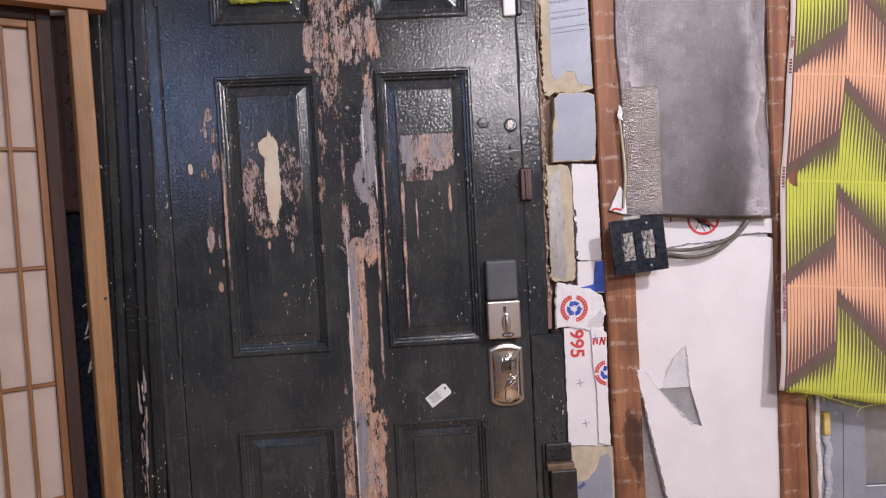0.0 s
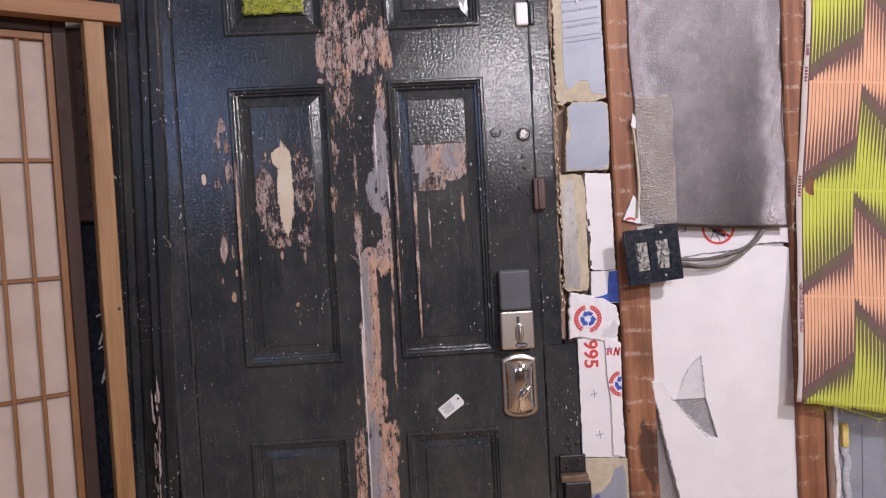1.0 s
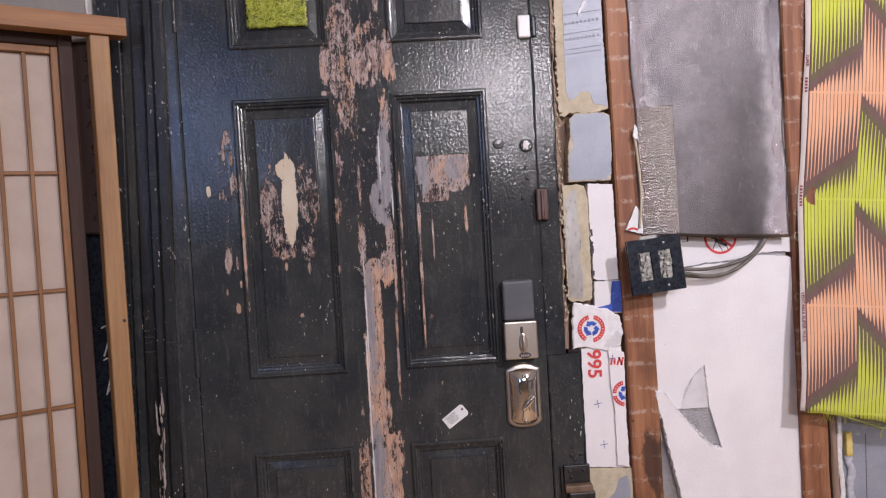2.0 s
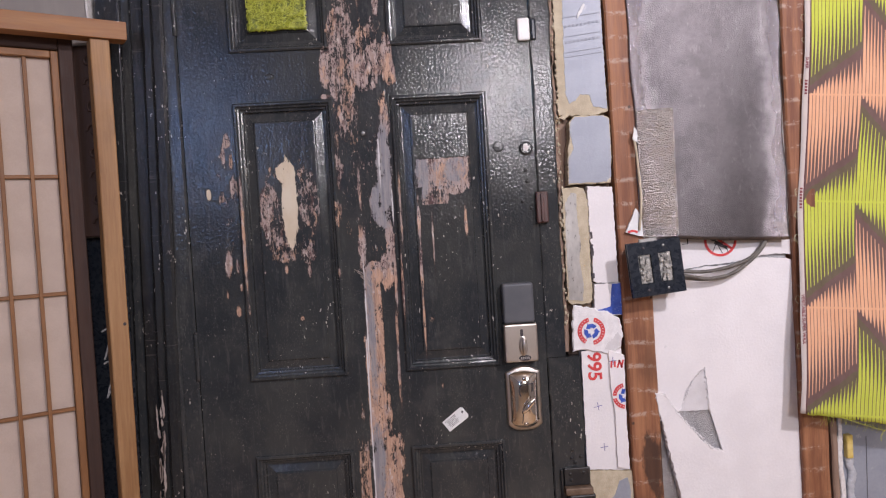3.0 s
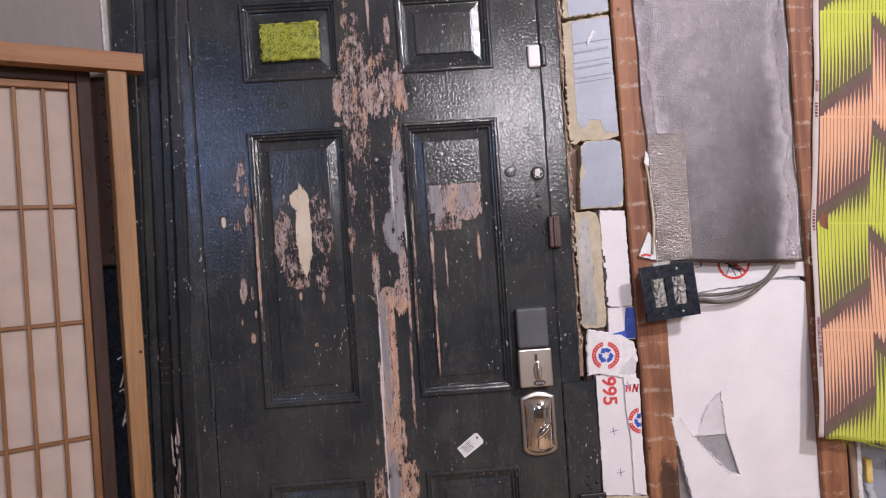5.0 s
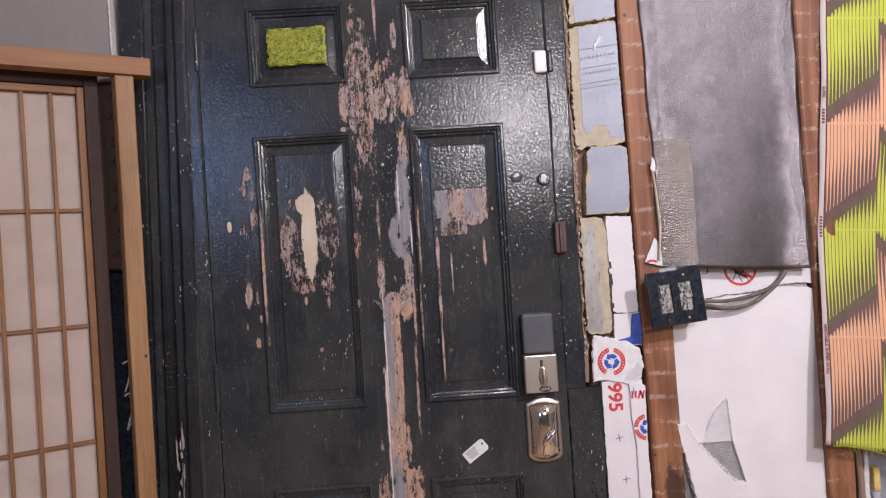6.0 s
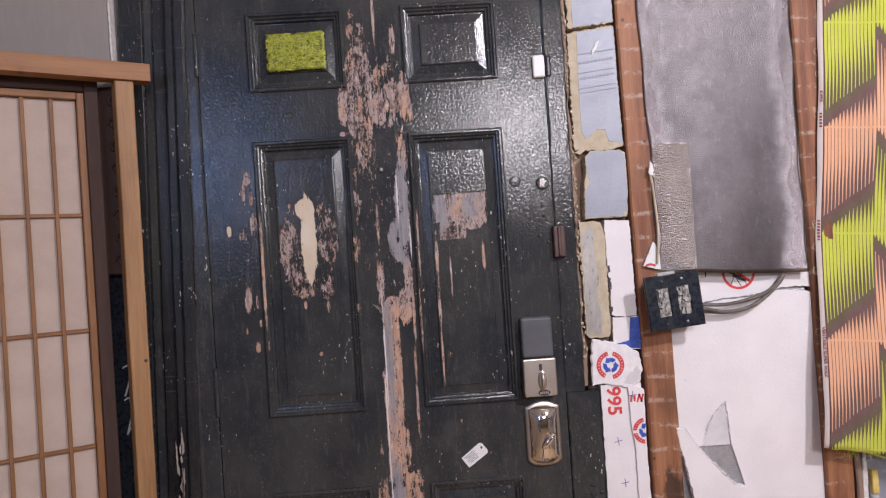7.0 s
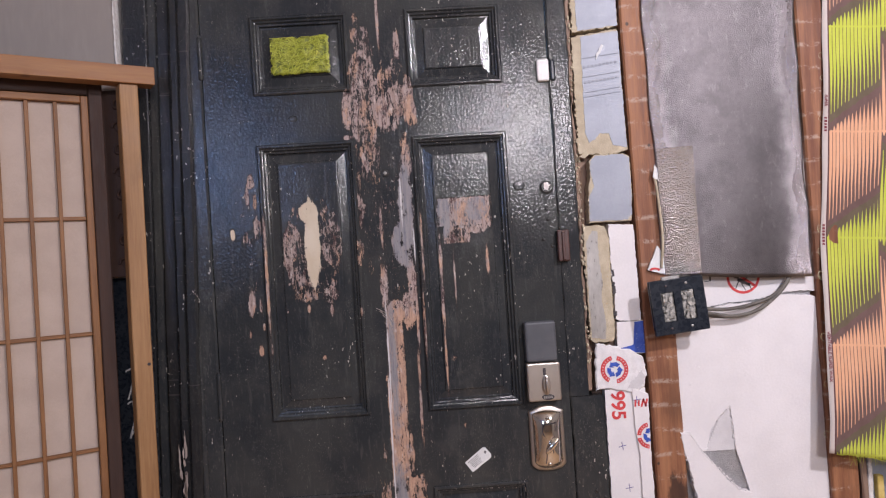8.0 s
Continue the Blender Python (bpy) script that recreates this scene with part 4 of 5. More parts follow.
pir_scrap([(0.482, 1.437), (0.584, 1.437), (0.590, 1.50), (0.589, 1.590), (0.575, 1.598), (0.505, 1.598), (0.492, 1.585), (0.492, 1.545), (0.486, 1.52)], -0.004, 0.029, 63,
          "small rounded foam scrap in grey foil", [(0.4845, 1.440), (0.575, 1.440), (0.5865, 1.452), (0.588, 1.585), (0.573, 1.596), (0.507, 1.596), (0.495, 1.583), (0.494, 1.55), (0.500, 1.522), (0.487, 1.50)], 0.0015)
pir_scrap([(0.4675, 1.160), (0.475, 1.153), (0.520, 1.153), (0.5265, 1.162), (0.527, 1.40), (0.520, 1.424), (0.505, 1.431), (0.4675, 1.430)], -0.002, 0.029, 64,
          "narrow yellow foam scrap with torn silvery facing", [(0.471, 1.165), (0.5035, 1.160), (0.507, 1.20), (0.5, 1.25), (0.505, 1.30), (0.499, 1.36), (0.501, 1.415), (0.488, 1.418), (0.473, 1.395), (0.470, 1.30)], 0.002, M_CLEAR)
part("torn_flake", slab([(0.466, 1.596), (0.480, 1.590), (0.496, 1.602), (0.488, 1.606)], -0.012, -0.009, 0.001, 0.004, 7), M_PIR, s).location = (-s.location.x, -s.location.y, -s.location.z)

w1 = thing("white_foam_scrap", (0.56, 0.002, 1.20), "white foam board scrap with crumbled gaps drawn as dark patches", "insulation", "foam scraps beside the door")
part("board", slab([(-0.028, 0.006), (-0.018, 0.0), (0.032, 0.0), (0.029, 0.228), (-0.031, 0.232), (-0.031, 0.10), (-0.026, 0.085), (-0.028, 0.05)], 0.0, 0.026, 0.0012, 0.006, 66), M_EPS, w1)
# thin dark plates on the face stand in for the shade inside crumbled gaps
for z, h in ((0.105, 0.018), (0.065, 0.028), (0.012, 0.012)):
    part("gap", slab([(-0.031, z), (-0.024, z + 0.002), (-0.025, z + h), (-0.031, z + h)], -0.0008, 0.0005, 0.0015, 0.004, int(z * 1000)), M_CHAR, w1)
w2 = thing("printed_foam_scrap", (0.565, 0.001, 1.12), "white foam scrap with a blue printed corner", "insulation", "foam scraps beside the door")
part("board", slab([(-0.035, 0.0), (0.030, 0.0), (0.032, 0.078), (-0.032, 0.0775)], 0.0, 0.026, 0.001, 0.006, 67), M_EPS, w2)
part("blue_print", slab([(-0.033, 0.014), (0.004, 0.022), (0.010, 0.076), (0.0315, 0.077), (0.031, 0.001), (0.0, 0.004)], -0.0008, 0.0004, 0.0006, 0.006, 68), M_BLUE, w2)
w3 = thing("printed_foam_scrap", (0.535, -0.006, 1.03), "torn white foam chunk with a red and blue recycling mark", "insulation", "foam scraps beside the door")
part("board", slab([(-0.064, 0.010), (-0.030, 0.012), (0.0, 0.004), (0.030, 0.0), (0.052, 0.012), (0.060, 0.045), (0.054, 0.082), (0.030, 0.098), (-0.010, 0.112), (-0.056, 0.120), (-0.062, 0.07)], 0.0, 0.006, 0.0022, 0.006, 69, 0.003), M_EPS_TORN, w3)


def recycle_mark(parent, x, z, y, r, cut=None):
    """A broken red ring round three bent blue arrows."""
    red = bmesh.new()
    spans = ((100, 240), (-82, 75)) if cut is None else cut
    for a0, a1 in spans:
        arc(x, z, y, r * 0.70, r, a0, a1, red)
    part("red_ring", red, M_RED, parent, "red printed ring")
    pale = bmesh.new()
    for a0, a1 in spans:
        for k in range(int((a1 - a0) / 14)):
            a = a0 + 8 + 14 * k
            bar(x + 0.85 * r * math.cos(radians(a)), z + 0.85 * r * math.sin(radians(a)), y - 0.0007, r * 0.045, r * 0.10, a - 90, pale)
    part("ring_print", pale, M_LABEL, parent)
    blue = bmesh.new()
    for k in range(3):
        if cut and k == 2:
            continue
        a0 = 40 + 120 * k
        arc(x, z, y, r * 0.26, r * 0.55, max(a0, 92) if cut else a0, a0 + 72, blue, 2)
        head = [(0.16, a0 + 70), (0.66, a0 + 70), (0.42, a0 + 112)]
        near, far = [[blue.verts.new((x + r * d * math.cos(radians(q)), w, z + r * d * math.sin(radians(q)))) for d, q in head] for w in (y - 0.0001, y + 0.0005)]
        blue.faces.new(near)
        blue.faces.new(far[::-1])
        for i in range(3):
            blue.faces.new((near[i], near[(i + 1) % 3], far[(i + 1) % 3], far[i]))
    part("blue_arrows", blue, M_BLUE, parent, "three bent blue arrows")


part("torn_hollow", slab([(0.012, 0.012), (0.034, 0.008), (0.050, 0.018), (0.054, 0.040), (0.046, 0.052), (0.034, 0.036), (0.022, 0.028)], -0.0012, 0.001, 0.0020, 0.004, 75), M_EPS_SHADED_GREY, w3, "grey crumbled tear")
recycle_mark(w3, -0.017, 0.057, -0.0012, 0.033)
w4 = thing("printed_foam_scrap", (0.545, -0.001, 0.755), "tall white foam strip with red lettering and violet crosses", "insulation", "foam scraps beside the door")
part("board", slab([(-0.053, 0.0), (0.045, -0.008), (0.044, 0.285), (-0.052, 0.285)], 0.0, 0.029, 0.0012, 0.008, 70), M_EPS, w4)
edge_strip = part("loose_strip", slab([(0.020, 0.0), (0.049, -0.006), (0.047, 0.115), (0.049, 0.27), (0.012, 0.285), (0.013, 0.20), (0.020, 0.13)], -0.006, 0.0, 0.0010, 0.008, 71, 0.001), M_EPS, w4)
lettering("red_lettering", "995", 0.046, M_RED, w4, pose(-0.024, -0.0008, 0.246, 0, 90, 0), "", 0.0010)
part("violet_cross", bar(-0.019, 0.150, -0.0008, 0.019, 0.0013, 12, bar(-0.019, 0.150, -0.0009, 0.019, 0.0013, 98)), M_INK, w4)
part("violet_cross", bar(-0.009, 0.051, -0.0008, 0.019, 0.0013, 8, bar(-0.009, 0.051, -0.0009, 0.019, 0.0013, 94)), M_INK, w4)
part("violet_cross", bar(0.021, 0.258, -0.0068, 0.018, 0.0013, 4, bar(0.021, 0.258, -0.0069, 0.018, 0.0013, 92)), M_INK, edge_strip)
letters = bmesh.new()
for x, l, a in ((0.017, 0.016, 84), (0.025, 0.014, 86), (0.034, 0.020, 70), (0.039, 0.020, 110), (0.043, 0.019, 72)):
    bar(x, 0.250, -0.0068, l, 0.0042, a, letters)
part("red_strokes", letters, M_RED, edge_strip, "cut-off red printed strokes")
recycle_mark(edge_strip, 0.047, 0.172, -0.0068, 0.031, ((100, 175), (190, 262)))
low = pir_scrap([(0.497, 0.50), (0.602, 0.50), (0.601, 0.744), (0.497, 0.751)], -0.001, 0.029, 73, "foam scrap with yellow face and patch of grey foil",
          [(0.500, 0.505), (0.593, 0.505), (0.594, 0.70), (0.588, 0.728), (0.568, 0.722), (0.556, 0.690), (0.535, 0.668), (0.503, 0.662)], 0.0012)
part("blue_mark", bar(-0.030, 0.153, -0.0016, 0.020, 0.009, 38), M_INK, low, "small blue printed bar")

# ---- the bay between the studs ----
whole("foil_backing", slab([(0.668, 0.0), (1.008, 0.0), (1.008, 2.8), (0.668, 2.8)], 0.0122, 0.06, 0.0, 0.05, 1), M_FOIL_DARK, "dull crinkled foil sheet at the back of the wall bay", "foil sheet", kind="structure")
board = thing("foam_board", (0.84, 0.004, 0.0), "broken white foam board pressed between two studs", "insulation")
B = lambda pts: [(x - 0.84, z) for x, z in pts]
part("lower_board", slab(B([(1.022, 0.0), (1.022, 1.225), (1.0, 1.232), (0.93, 1.236), (0.88, 1.226), (0.80, 1.222), (0.74, 1.212), (0.664, 1.215), (0.664, 0.935), (0.715, 0.876), (0.727, 0.878), (0.741, 0.926), (0.764, 0.957), (0.792, 0.981),
                            (0.799, 0.877), (0.826, 0.775), (0.862, 0.600), (0.95, 0.0)]), 0.0, 0.008, 0.0016, 0.007, 80, torn=(1, 2, 3, 4, 5, 9, 10, 11, 12, 13)), M_EPS, board)
upper = part("upper_board", slab(B([(0.664, 1.219), (0.74, 1.216), (0.80, 1.226), (0.88, 1.230), (0.93, 1.241), (1.0, 1.244), (1.022, 1.238), (1.022, 1.60), (0.664, 1.60)]), 0.0, 0.008, 0.0016, 0.007, 81, torn=(0, 1, 2, 3, 4, 5)), M_EPS, board)
# set-back scrap; the shade of its recess is put into the foam colour
part("inset_scrap", slab(B([(0.718, 0.876), (0.806, 0.876), (0.801, 0.995), (0.724, 0.995)]), 0.0035, 0.0078, 0.0008, 0.007, 82), M_EPS_SHADED_GREY, board)
flap = part("torn_flap", slab(B([(0.662, 0.930), (0.684, 0.927), (0.704, 0.893), (0.718, 0.872), (0.748, 0.838), (0.772, 0.806), (0.796, 0.786), (0.820, 0.779), (0.858, 0.600), (0.945, 0.0), (0.84, 0.0), (0.727, 0.605), (0.705, 0.715), (0.686, 0.808)]),
                             -0.016, 0.006, 0.0020, 0.006, 83, 0.002, torn=(0, 1, 2, 3, 4, 5, 6, 11, 12, 13)), M_EPS, board, "torn flap of white foam sticking out")
crumbs = bmesh.new()
rng = random.Random(9)
for (xa, za), (xb, zb), count, y in (((0.684, 0.927), (0.718, 0.872), 40, -0.015), ((0.718, 0.872), (0.796, 0.786), 90, -0.015), ((0.796, 0.786), (0.822, 0.776), 26, -0.012),
                                     ((0.662, 0.930), (0.686, 0.808), 40, -0.012), ((0.686, 0.808), (0.705, 0.715), 30, -0.012),
                                     ((0.727, 0.880), (0.764, 0.957), 34, 0.002), ((0.764, 0.957), (0.792, 0.981), 20, 0.002), ((0.792, 0.981), (0.799, 0.877), 44, 0.002)):
    for i in range(count):
        f = rng.random()
        r = rng.uniform(0.0011, 0.0022)
        dome(xa + (xb - xa) * f - 0.84 + rng.uniform(-0.0022, 0.0022), y + rng.uniform(-0.002, 0.002), za + (zb - za) * f + rng.uniform(-0.002, 0.002), r, r, r, crumbs, 4, 6)
part("torn_beads", crumbs, M_EPS_TORN, flap)
for k, (x, z) in enumerate(((0.70, 1.035), (0.723, 1.075), (0.775, 1.115), (0.685, 1.18), (0.965, 0.70))):
    part("dent", slab([(x - 0.844, z), (x - 0.838, z + 0.001), (x - 0.836, z + 0.004), (x - 0.842, z + 0.005)], -0.0012, 0.0004, 0.0009, 0.002, k), M_EPS_TORN, board)
ring = bmesh.new()
arc(0.005, 1.285, -0.0006, 0.034, 0.040, 0, 360, ring, 40)
bar(0.004, 1.283, -0.0007, 0.070, 0.006, -36, ring)
part("red_ring", ring, M_RED, upper, "red printed prohibition ring")
blots = bmesh.new()
for x, z, l, w, a in ((0.0, 1.276, 0.020, 0.009, -30), (0.015, 1.268, 0.013, 0.007, -24), (-0.012, 1.286, 0.010, 0.007, -10), (0.004, 1.262, 0.020, 0.0018, -62), (0.020, 1.262, 0.020, 0.0018, -70), (-0.010, 1.268, 0.022, 0.0018, 64), (0.013, 1.282, 0.022, 0.0018, 40)):
    bar(x, z, -0.0008, l, w, a, blots)
part("dark_strokes", blots, M_CHAR, upper)
part("print_edge", bar(-0.075, 1.288, -0.0006, 0.003, 0.016, 0, bar(-0.083, 1.280, -0.0006, 0.012, 0.0012, 0)), M_CHAR, upper)

# the curled foil-faced sheet over the upper bay
sheet = thing("foil_sheet", (0.82, -0.012, 1.29), "silvery crinkled foil-faced sheet bulging over the wall bay", "insulation")
bm = bmesh.new()
NX, NZ = 60, 150
grid = []
for i in range(NX + 1):
    col = []
    for j in range(NZ + 1):
        u, v = i / NX, j / NZ
        z = 1.46 * v + (0.017 - 0.030 * u) * (1 - v) ** 4 - 0.006 * math.sin(3.14159 * u) * (1 - v) ** 6
        left = -0.178 + 0.002 * math.sin(40 * v) + 0.004 * math.sin(11 * v)
        x = left + (0.180 - left) * u + 0.0022 * math.sin(55 * v + 2) * u ** 6
        y = -0.018 * math.sin(3.14159 * u) - 0.003 * math.sin(3.14159 * u * 2 + 1.5 * v) - 0.0015 * noise.noise(Vector((4 * u, 1, 9 * v)))
        y -= (0.008 + 0.003 * math.sin(15 * v + 1)) * max(0, (u - 0.74) / 0.26) ** 2 - 0.002 * max(0, (u - 0.88) / 0.12) ** 2 * math.sin(26 * v + 3)
        col.append(bm.verts.new((x, y, z)))
    grid.append(col)
for a, b in zip(grid, grid[1:]):
    for j in range(NZ):
        bm.faces.new((a[j], b[j], b[j + 1], a[j + 1]))
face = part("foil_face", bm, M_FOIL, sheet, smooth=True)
solid = face.modifiers.new("thickness", "SOLIDIFY")
solid.thickness, solid.offset = 0.003, -1
bm = bmesh.new()
grid = []
for i in range(13):
    col = []
    for j in range(41):
        u, v = i / 12, j / 40
        x = -0.170 + 0.082 * u
        uu = (x + 0.178) / 0.358
        z = 0.012 + 0.30 * v
        vv = z / 1.46
        y = -0.018 * math.sin(3.14159 * uu) - 0.003 * math.sin(3.14159 * uu * 2 + 1.5 * vv) - 0.0015 * noise.noise(Vector((4 * uu, 1, 9 * vv))) - 0.0045
        col.append(bm.verts.new((x, y, z)))
    grid.append(col)
for a, b in zip(grid, grid[1:]):
    for j in range(40):
        bm.faces.new((a[j], b[j], b[j + 1], a[j + 1]))
part("foil_tape", bm, M_FOIL_TAPE, sheet, "strip of shinier warm-toned foil tape", True)
part("curled_edge", tube([(-0.178, -0.008, 0.03), (-0.172, -0.014, 0.10), (-0.176, -0.012, 0.20), (-0.180, -0.008, 0.25)], 0.0030, 8), M_PIR, sheet, "pale curled edge", True)
part("torn_flake", slab([(-0.184, 0.245), (-0.172, 0.235), (-0.173, 0.262), (-0.180, 0.275)], -0.013, -0.010, 0.0016, 0.004, 4), M_LABEL, sheet)
scrap = thing("torn_print", (0.636, -0.0145, 1.305), "torn white triangular scrap with a red printed arc", "paper scrap")
part("scrap", slab([(-0.026, 0.012), (0.0, 0.068), (0.006, 0.060), (0.028, -0.002), (0.004, 0.002)], -0.004, 0.003, 0.0007, 0.006, 3), M_LABEL, scrap)
part("red_arc", arc(-0.010, -0.004, -0.0048, 0.016, 0.021, 50, 125), M_RED, scrap)

# ---- the switch box hanging off the stud ----
sw = thing("switch_box", (0.663, -0.062, 1.2325), "crooked black double switch plate on a steel box, rockers missing", "switch", turn=(0, -5, 0))
plate = bmesh.new()
PW = 0.062
xs = (-PW, -0.040, -0.0095, 0.0075, 0.0375, PW)
zs = (-PW, -0.034, 0.034, PW)
for i in range(5):
    for j in range(3):
        if j == 1 and i in (1, 3):
            continue
        box(xs[i], xs[i + 1], -0.004, 0.003, zs[j], zs[j + 1], bm=plate)
bmesh.ops.remove_doubles(plate, verts=plate.verts, dist=0.0001)
shared = [f for f in plate.faces if abs(f.normal.y) < 0.5 and not (abs(abs(f.calc_center_median().x) - PW) < 0.001 or abs(abs(f.calc_center_median().z) - PW) < 0.001) and len([e for e in f.edges if len(e.link_faces) > 2]) > 1]
bmesh.ops.delete(plate, geom=shared, context="FACES_ONLY")
pl = part("switch_plate", plate, M_PLATE, sw, "glossy black double switch plate")
part("plate_rim", box(-PW - 0.0015, PW + 0.0015, 0.003, 0.009, -PW - 0.0015, PW + 0.0015, 0.002), M_PLATE, sw)
part("steel_box", box(-0.052, 0.060, 0.0092, 0.050, -0.052, 0.052, 0.003), M_STEEL, sw, "dusty galvanised steel box")
rng = random.Random(21)
for cx in (-0.0248, 0.0225):
    dev = bmesh.new()
    box(cx - 0.0145, cx + 0.0145, 0.001, 0.0035, -0.033, 0.033, bm=dev)
    for i in range(16):
        x, z = cx + rng.uniform(-0.010, 0.010), rng.uniform(-0.028, 0.028)
        w, h = rng.uniform(0.002, 0.006), rng.uniform(0.003, 0.010)
        box(max(x - w, cx - 0.0145), min(x + w, cx + 0.0145), -0.003 - rng.uniform(0, 0.003), 0.001, max(z - h, -0.0335), min(z + h, 0.0335), 0.0006, dev)
    part("switch_mechanism", dev, M_DEVICE, pl, "exposed dusty metal switch works")
for x, z in ((-0.025, 0.049), (0.022, 0.050), (-0.025, -0.049), (0.022, -0.049)):
    part("screw", dome(x, -0.004, z, 0.0032, 0.0016, 0.0032), M_STEEL if x > 0 else M_CHAR, pl, smooth=True)
part("bracket_ear", box(-0.030, 0.012, 0.004, 0.012, 0.058, 0.070, 0.001), M_STEEL, sw, "bent steel mounting ear")
for i, (dz, sag, dy) in enumerate(((0.0, 0.0, 0.0), (-0.009, -0.008, -0.004), (-0.015, -0.004, 0.004))):
    whole("electric_cable", tube([(0.70, -0.026, 1.215 + dz), (0.742, -0.022 + dy, 1.216 + dz), (0.80, -0.018 + dy, 1.213 + dz + sag), (0.86, -0.016 + dy, 1.222 + dz + sag), (0.91, -0.014 + dy, 1.240 + dz * 0.5), (0.945, -0.012, 1.275 + dz * 0.3), (0.965, -0.010, 1.33)], 0.0043, 10),
          M_CABLE, "grey-brown sheathed electric cable looping out of the box", "cable", "cables from the switch box", smooth=True)

# ---- the grey insulation below the cloth ----
grey = thing("grey_panel", (1.25, 0.018, 0.0), "grey-skinned insulation panel around a foil recess", "insulation")
part("panel_face", slab([(-0.138, 0.0), (-0.002, 0.0), (-0.002, 1.3), (-0.138, 1.3)], 0.0, 0.07, 0.001, 0.02, 90), M_SKIN, grey)
part("sill_face", slab([(-0.0015, 0.0), (1.2, 0.0), (1.2, 0.560), (-0.0015, 0.585)], 0.0, 0.07, 0.0008, 0.02, 91), M_SKIN, grey)
part("foil_recess", slab([(-0.0015, 0.588), (1.2, 0.562), (1.2, 1.6), (-0.0015, 1.6)], 0.018, 0.07, 0.0, 0.05, 92), M_FOIL_DARK, grey, "dull foil panel set back")
part("bright_edge", tube([(-0.001, 0.004, 0.588), (0.3, 0.004, 0.581)], 0.0016, 6), M_WHITE, grey)
part("crease", tube([(-0.062, 0.0, 0.55), (-0.058, 0.0, 0.78)], 0.0010, 5), M_SLATE, grey)
bead = thing("foam_bead", (1.147, 0.008, 0.50), "lumpy grey bead of spray foam along the panel edge", "insulation")
bm = bmesh.new()
rng = random.Random(33)
for i in range(44):
    dome(0.003 * math.sin(i * 0.4) + rng.uniform(-0.0025, 0.0025), 0.006, 0.008 + i * 0.0052, 0.0070 + rng.uniform(0, 0.003), 0.0065, 0.008 + rng.uniform(0, 0.008), bm, 6, 10)
part("bead", bm, M_PUTTY, bead, smooth=True)["kind"] = "stuff"
part("yellow_block", box(-0.013, 0.003, -0.006, 0.012, 0.232, 0.290, 0.003, cuts=2), M_STUB, bead, "bright yellow foam stub")
whole("edge_plaster", rough_board(1.1065, 1.118, 0.002, 0.0985, 0, 0.9, 0.0018, 120, -0.006, 0.002, 54), M_GYPSUM, "broken pale plaster edge beside the plank", "plaster", kind="structure")

# ---- the printed cloth ----
cloth = thing("printed_cloth", (0.990, -0.052, 0.868), "hanging cotton cloth printed with lime and peach zigzags", "cloth", turn=(0, 4.7, 0))


def cloth_y(x, z, v):
    """How far the hanging cloth swings out, with its soft folds."""
    y = 0.006 * math.sin(21 * x + 1.1 * z) * (1 - 0.4 * v) + 0.004 * math.sin(9 * z + 4) + 0.003 * noise.noise(Vector((x * 14, 2, z * 6)))
    y += 0.034 * min(1, max(0, (z - 0.08) / 0.42)) ** 1.2
    return y - 0.0035 * math.exp(-((x - 0.10 - 0.05 * z) / 0.02) ** 2)


bm = bmesh.new()
NX, NZ = 70, 120
grid = []
rng = random.Random(2)
fray = [rng.uniform(-0.0015, 0.0015) for _ in range(NX + 1)]
for i in range(NX + 1):
    col = []
    for j in range(NZ + 1):
        u, v = i / NX, j / NZ
        x = 0.80 * u
        foot = -0.105 * x + fray[i]
        z = foot + (1.62 - foot) * v
        y = cloth_y(x, z, v)
        x += 0.0012 * math.sin(24 * z) * (1 - u)
        col.append(bm.verts.new((x, y, z)))
    grid.append(col)
for a, b in zip(grid, grid[1:]):
    for j in range(NZ):
        bm.faces.new((a[j], b[j], b[j + 1], a[j + 1]))
fabric = part("fabric", bm, M_PRINT, cloth, smooth=True)
solid = fabric.modifiers.new("thickness", "SOLIDIFY")
solid.thickness, solid.offset = 0.0008, 0
print_y = lambda z: cloth_y(0.007, z, z / 1.62) - 0.0016
words = lettering("selvedge_print", "VERITABLE SUPER WAX", 0.0110, M_MAROON, cloth, pose(0.0070, 0, 0.222, 0, 90, 0), "maroon capitals on the white selvedge", 0.00022)
for vert in words.data.vertices:
    vert.co.y += print_y(vert.co.z)
small = lettering("selvedge_print", "SUPER", 0.0100, M_MAROON, cloth, pose(0.0070, 0, 0.828, 0, 90, 0), "small maroon capitals on the white selvedge", 0.0002)
for vert in small.data.vertices:
    vert.co.y += print_y(vert.co.z)
for z, n in ((0.512, 7), (0.775, 5)):
    bm = bmesh.new()
    for k in range(n):
        q = z + (k - n / 2) * 0.0075
        bar(0.0070, q, print_y(q), 0.0062, 0.0042 + 0.0014 * (k % 2), 0, bm)
    part("selvedge_mark", bm, M_MAROON, cloth)
loose = bmesh.new()
for i in range(70):
    x = rng.uniform(0.03, 0.40)
    z = -0.105 * x
    l = rng.uniform(0.006, 0.026)
    s = rng.uniform(-0.010, 0.014)
    tube([(x, 0.002, z + 0.004), (x + s * 0.4, 0.0, z - l * 0.5), (x + s, 0.002, z - l)], 0.00022, 3, loose)
tube([(0.10, 0.0, -0.008), (0.17, -0.004, -0.028), (0.205, -0.004, -0.036), (0.26, -0.002, -0.028), (0.36, 0.0, -0.036)], 0.0007, 4, loose)
tube([(0.205, -0.004, -0.036), (0.196, -0.004, -0.050), (0.198, -0.004, -0.062)], 0.0006, 4, loose)
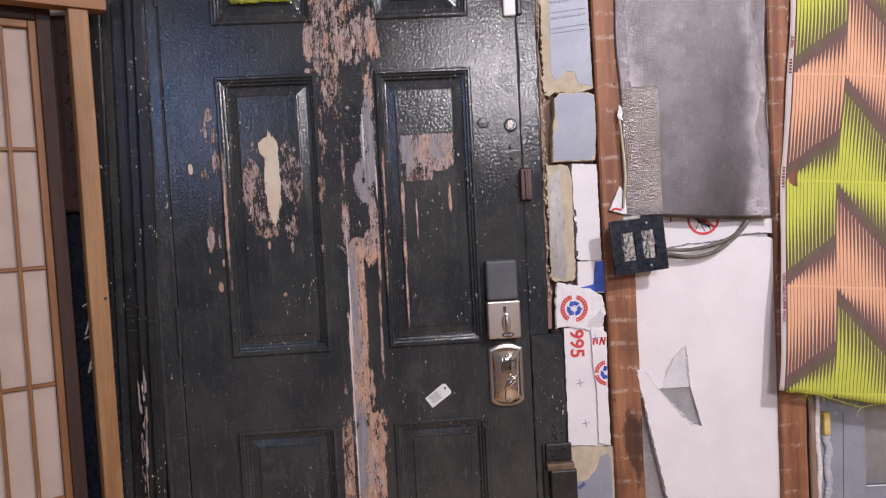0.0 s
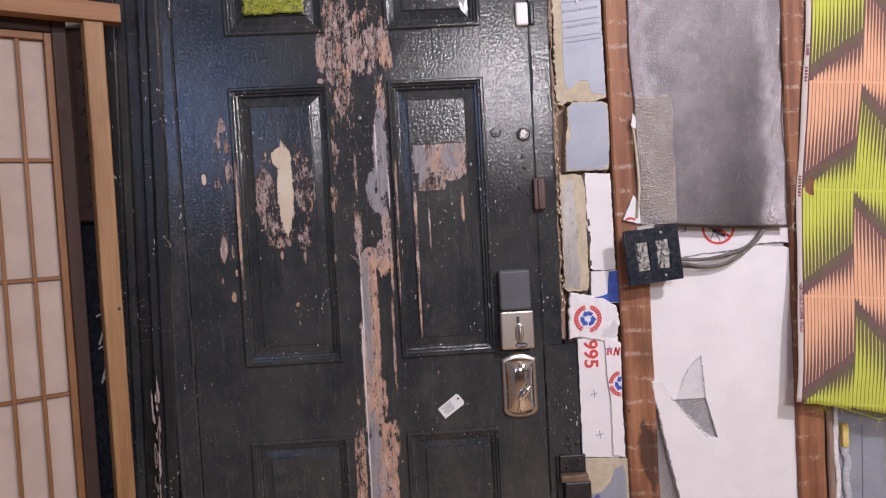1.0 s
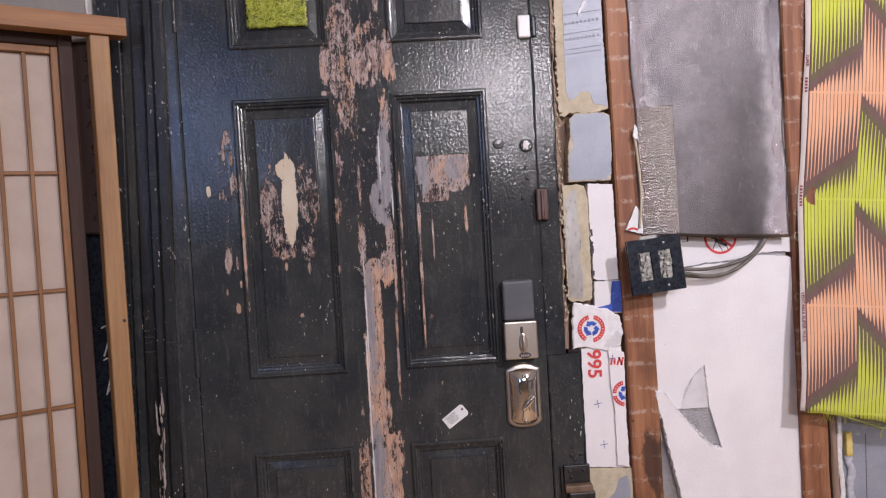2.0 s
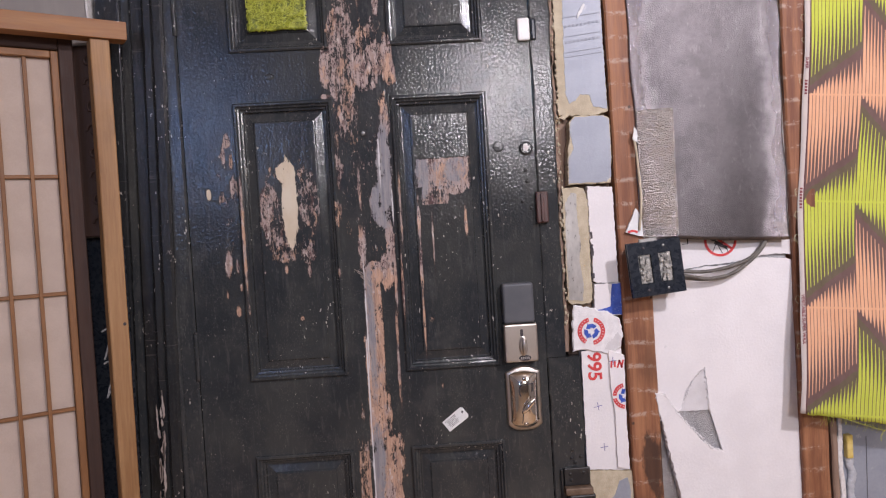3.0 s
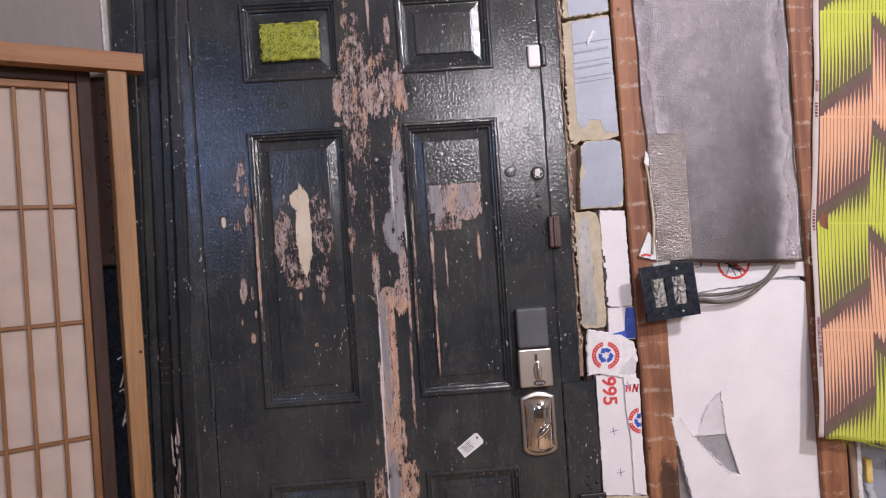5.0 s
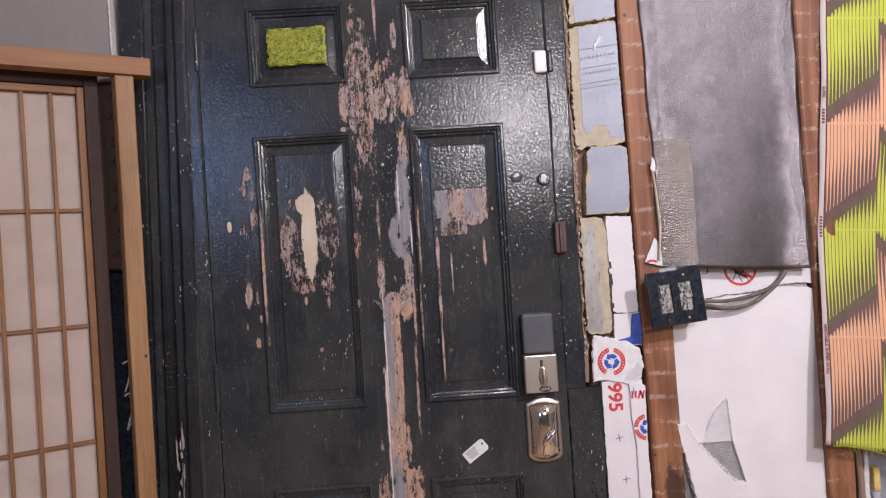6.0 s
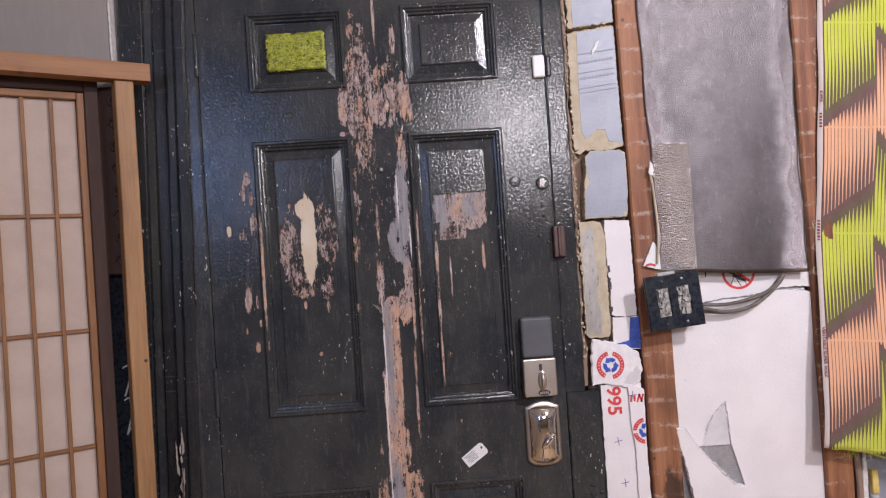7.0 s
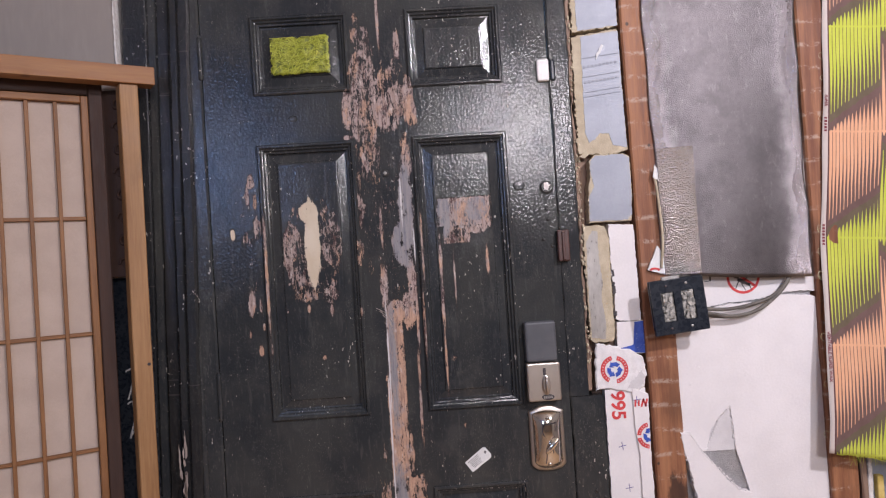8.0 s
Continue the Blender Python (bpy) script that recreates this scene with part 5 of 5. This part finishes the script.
part("frayed_thread", loose, M_STRAND, cloth, "frayed lime threads along the hem")
side = bmesh.new()
for i in range(11):
    z = rng.uniform(0.02, 1.0)
    r = rng.uniform(0.005, 0.011)
    q = 0.034 * min(1, max(0, (z - 0.08) / 0.42)) ** 1.2
    tube([(0.001, q, z), (-r, q - 0.002, z + r * 0.4), (-r * 1.3, q - 0.002, z - r * 0.7), (-r * 0.4, q - 0.001, z - r * 1.4)], 0.0004, 3, side)
part("selvedge_thread", side, M_THREAD, cloth, "curling pale threads on the selvedge")["kind"] = "stuff"

# ---- the shoji screen, its post and beam ----
screen = thing("shoji_screen", (-0.612, -0.05, 0.0), "shoji screen of white paper panes in brown wooden lattice", "screen", turn=(0, 0, 32))
# local x runs back along the screen (negative), local y into the wall
TOP, WIDE = 1.832, 0.86
for x0, x1 in ((-0.039, -0.010), (-WIDE, -WIDE + 0.038)):
    part("outer_stile", box(x0, x1, -0.004, 0.012, 0.0, TOP, 0.002), M_UMBER, screen, "dark brown outer frame")
for z0, z1 in ((1.792, TOP), (0.0, 0.05)):
    part("outer_rail", box(-WIDE + 0.0385, -0.0395, -0.004, 0.026, z0, z1, 0.002), M_UMBER_X, screen, "dark brown outer frame")
for x0, x1 in ((-0.0545, -0.0395), (-WIDE + 0.0395, -WIDE + 0.0545)):
    part("inner_stile", box(x0, x1, 0.0, 0.024, 0.051, 1.7905, 0.0015), M_CEDAR, screen)
for z0, z1 in ((1.775, 1.7905), (0.051, 0.07)):
    part("inner_rail", box(-WIDE + 0.055, -0.055, 0.0, 0.024, z0, z1, 0.0015), M_CEDAR_X, screen)
bars_x = [-0.105 - 0.056 * k for k in range(13)]
for x in bars_x:
    part("lattice_bar", box(x - 0.004, x + 0.004, 0.004, 0.014, 0.0705, 1.7745, 0.0008), M_CEDAR, screen)
bars_z = [1.516 - 0.2575 * k for k in range(6)]
for z in bars_z:
    part("lattice_rail", box(-WIDE + 0.055, -0.055, 0.006, 0.0135, z - 0.004, z + 0.004, 0.0008), M_CEDAR_X, screen)
edges_x = [-0.055] + bars_x + [-WIDE + 0.055]
edges_z = [1.775] + bars_z + [0.07]
for i in range(len(edges_x) - 1):
    for j in range(len(edges_z) - 1):
        part("paper_pane", box(edges_x[i + 1] + 0.0005, edges_x[i] - 0.0005, 0.0152, 0.0160, edges_z[j + 1] + 0.0005, edges_z[j] - 0.0005), M_PAPER, screen)

post = thing("timber_post", (-0.5505, -0.0785, 0.0), "light planed pine post with a small knot", "post", turn=(0, 0, 32))
part("timber", rough_board(-0.0195, 0.0195, 0.0, 0.044, 0, 1.8105, 0.0004, 40, 0.003, 0.002, 61), M_PINE, post)
part("knot", disc(0.010, 1.182, -0.0008, 0.002, 0.0036, 14), M_CHAR, post)
beam = thing("timber_beam", (-0.4985, -0.058, 1.811), "light pine beam laid flat across post and screen", "beam", turn=(0, 0.0, 32))
part("timber", box(-1.15, 0.0, 0.0, 0.042, 0.0, 0.040, 0.0015, cuts=2), M_PINE_X, beam)

carved = thing("carved_strip", (-0.598, -0.042, 1.38), "dark carved wooden strip with scrollwork", "moulding")
part("strip", box(-0.034, 0.026, 0.004, 0.016, 0.0, 0.43, 0.002), M_UMBER, carved)
for k in range(8):
    z = 0.03 + 0.052 * k
    pts = []
    for i in range(9):
        a, r = i * 0.75, 0.016 - 0.0015 * i
        pts.append(((1 if k % 2 else -1) * r * math.cos(a) * 0.8 + 0.003, 0.001, z + r * math.sin(a)))
    part("scroll", tube(pts, 0.0036, 6), M_UMBER, carved, smooth=True)
panel = thing("black_panel", (-0.62, -0.002, 0.0), "black painted panel with pale chalk scribbles", "panel")
part("board", box(-0.10, 0.060, 0.0, 0.005, 0.0, 1.378, 0.001), M_PLATE, panel)
for pts in ([(0.0, 1.16), (0.012, 1.165), (0.016, 1.15), (0.010, 1.12), (0.002, 1.095)], [(0.0, 1.085), (0.010, 1.09), (0.014, 1.075), (0.020, 1.12)], [(0.018, 1.06), (0.010, 1.035), (0.002, 1.005)], [(0.004, 1.01), (0.014, 1.02), (0.018, 0.985), (0.016, 0.955)],
            [(0.012, 0.86), (0.018, 0.84), (0.010, 0.83)]):
    part("chalk_stroke", tube([(1.1 * x - 0.004, -0.0006, z) for x, z in pts], 0.0022, 5), M_CHALK, panel)
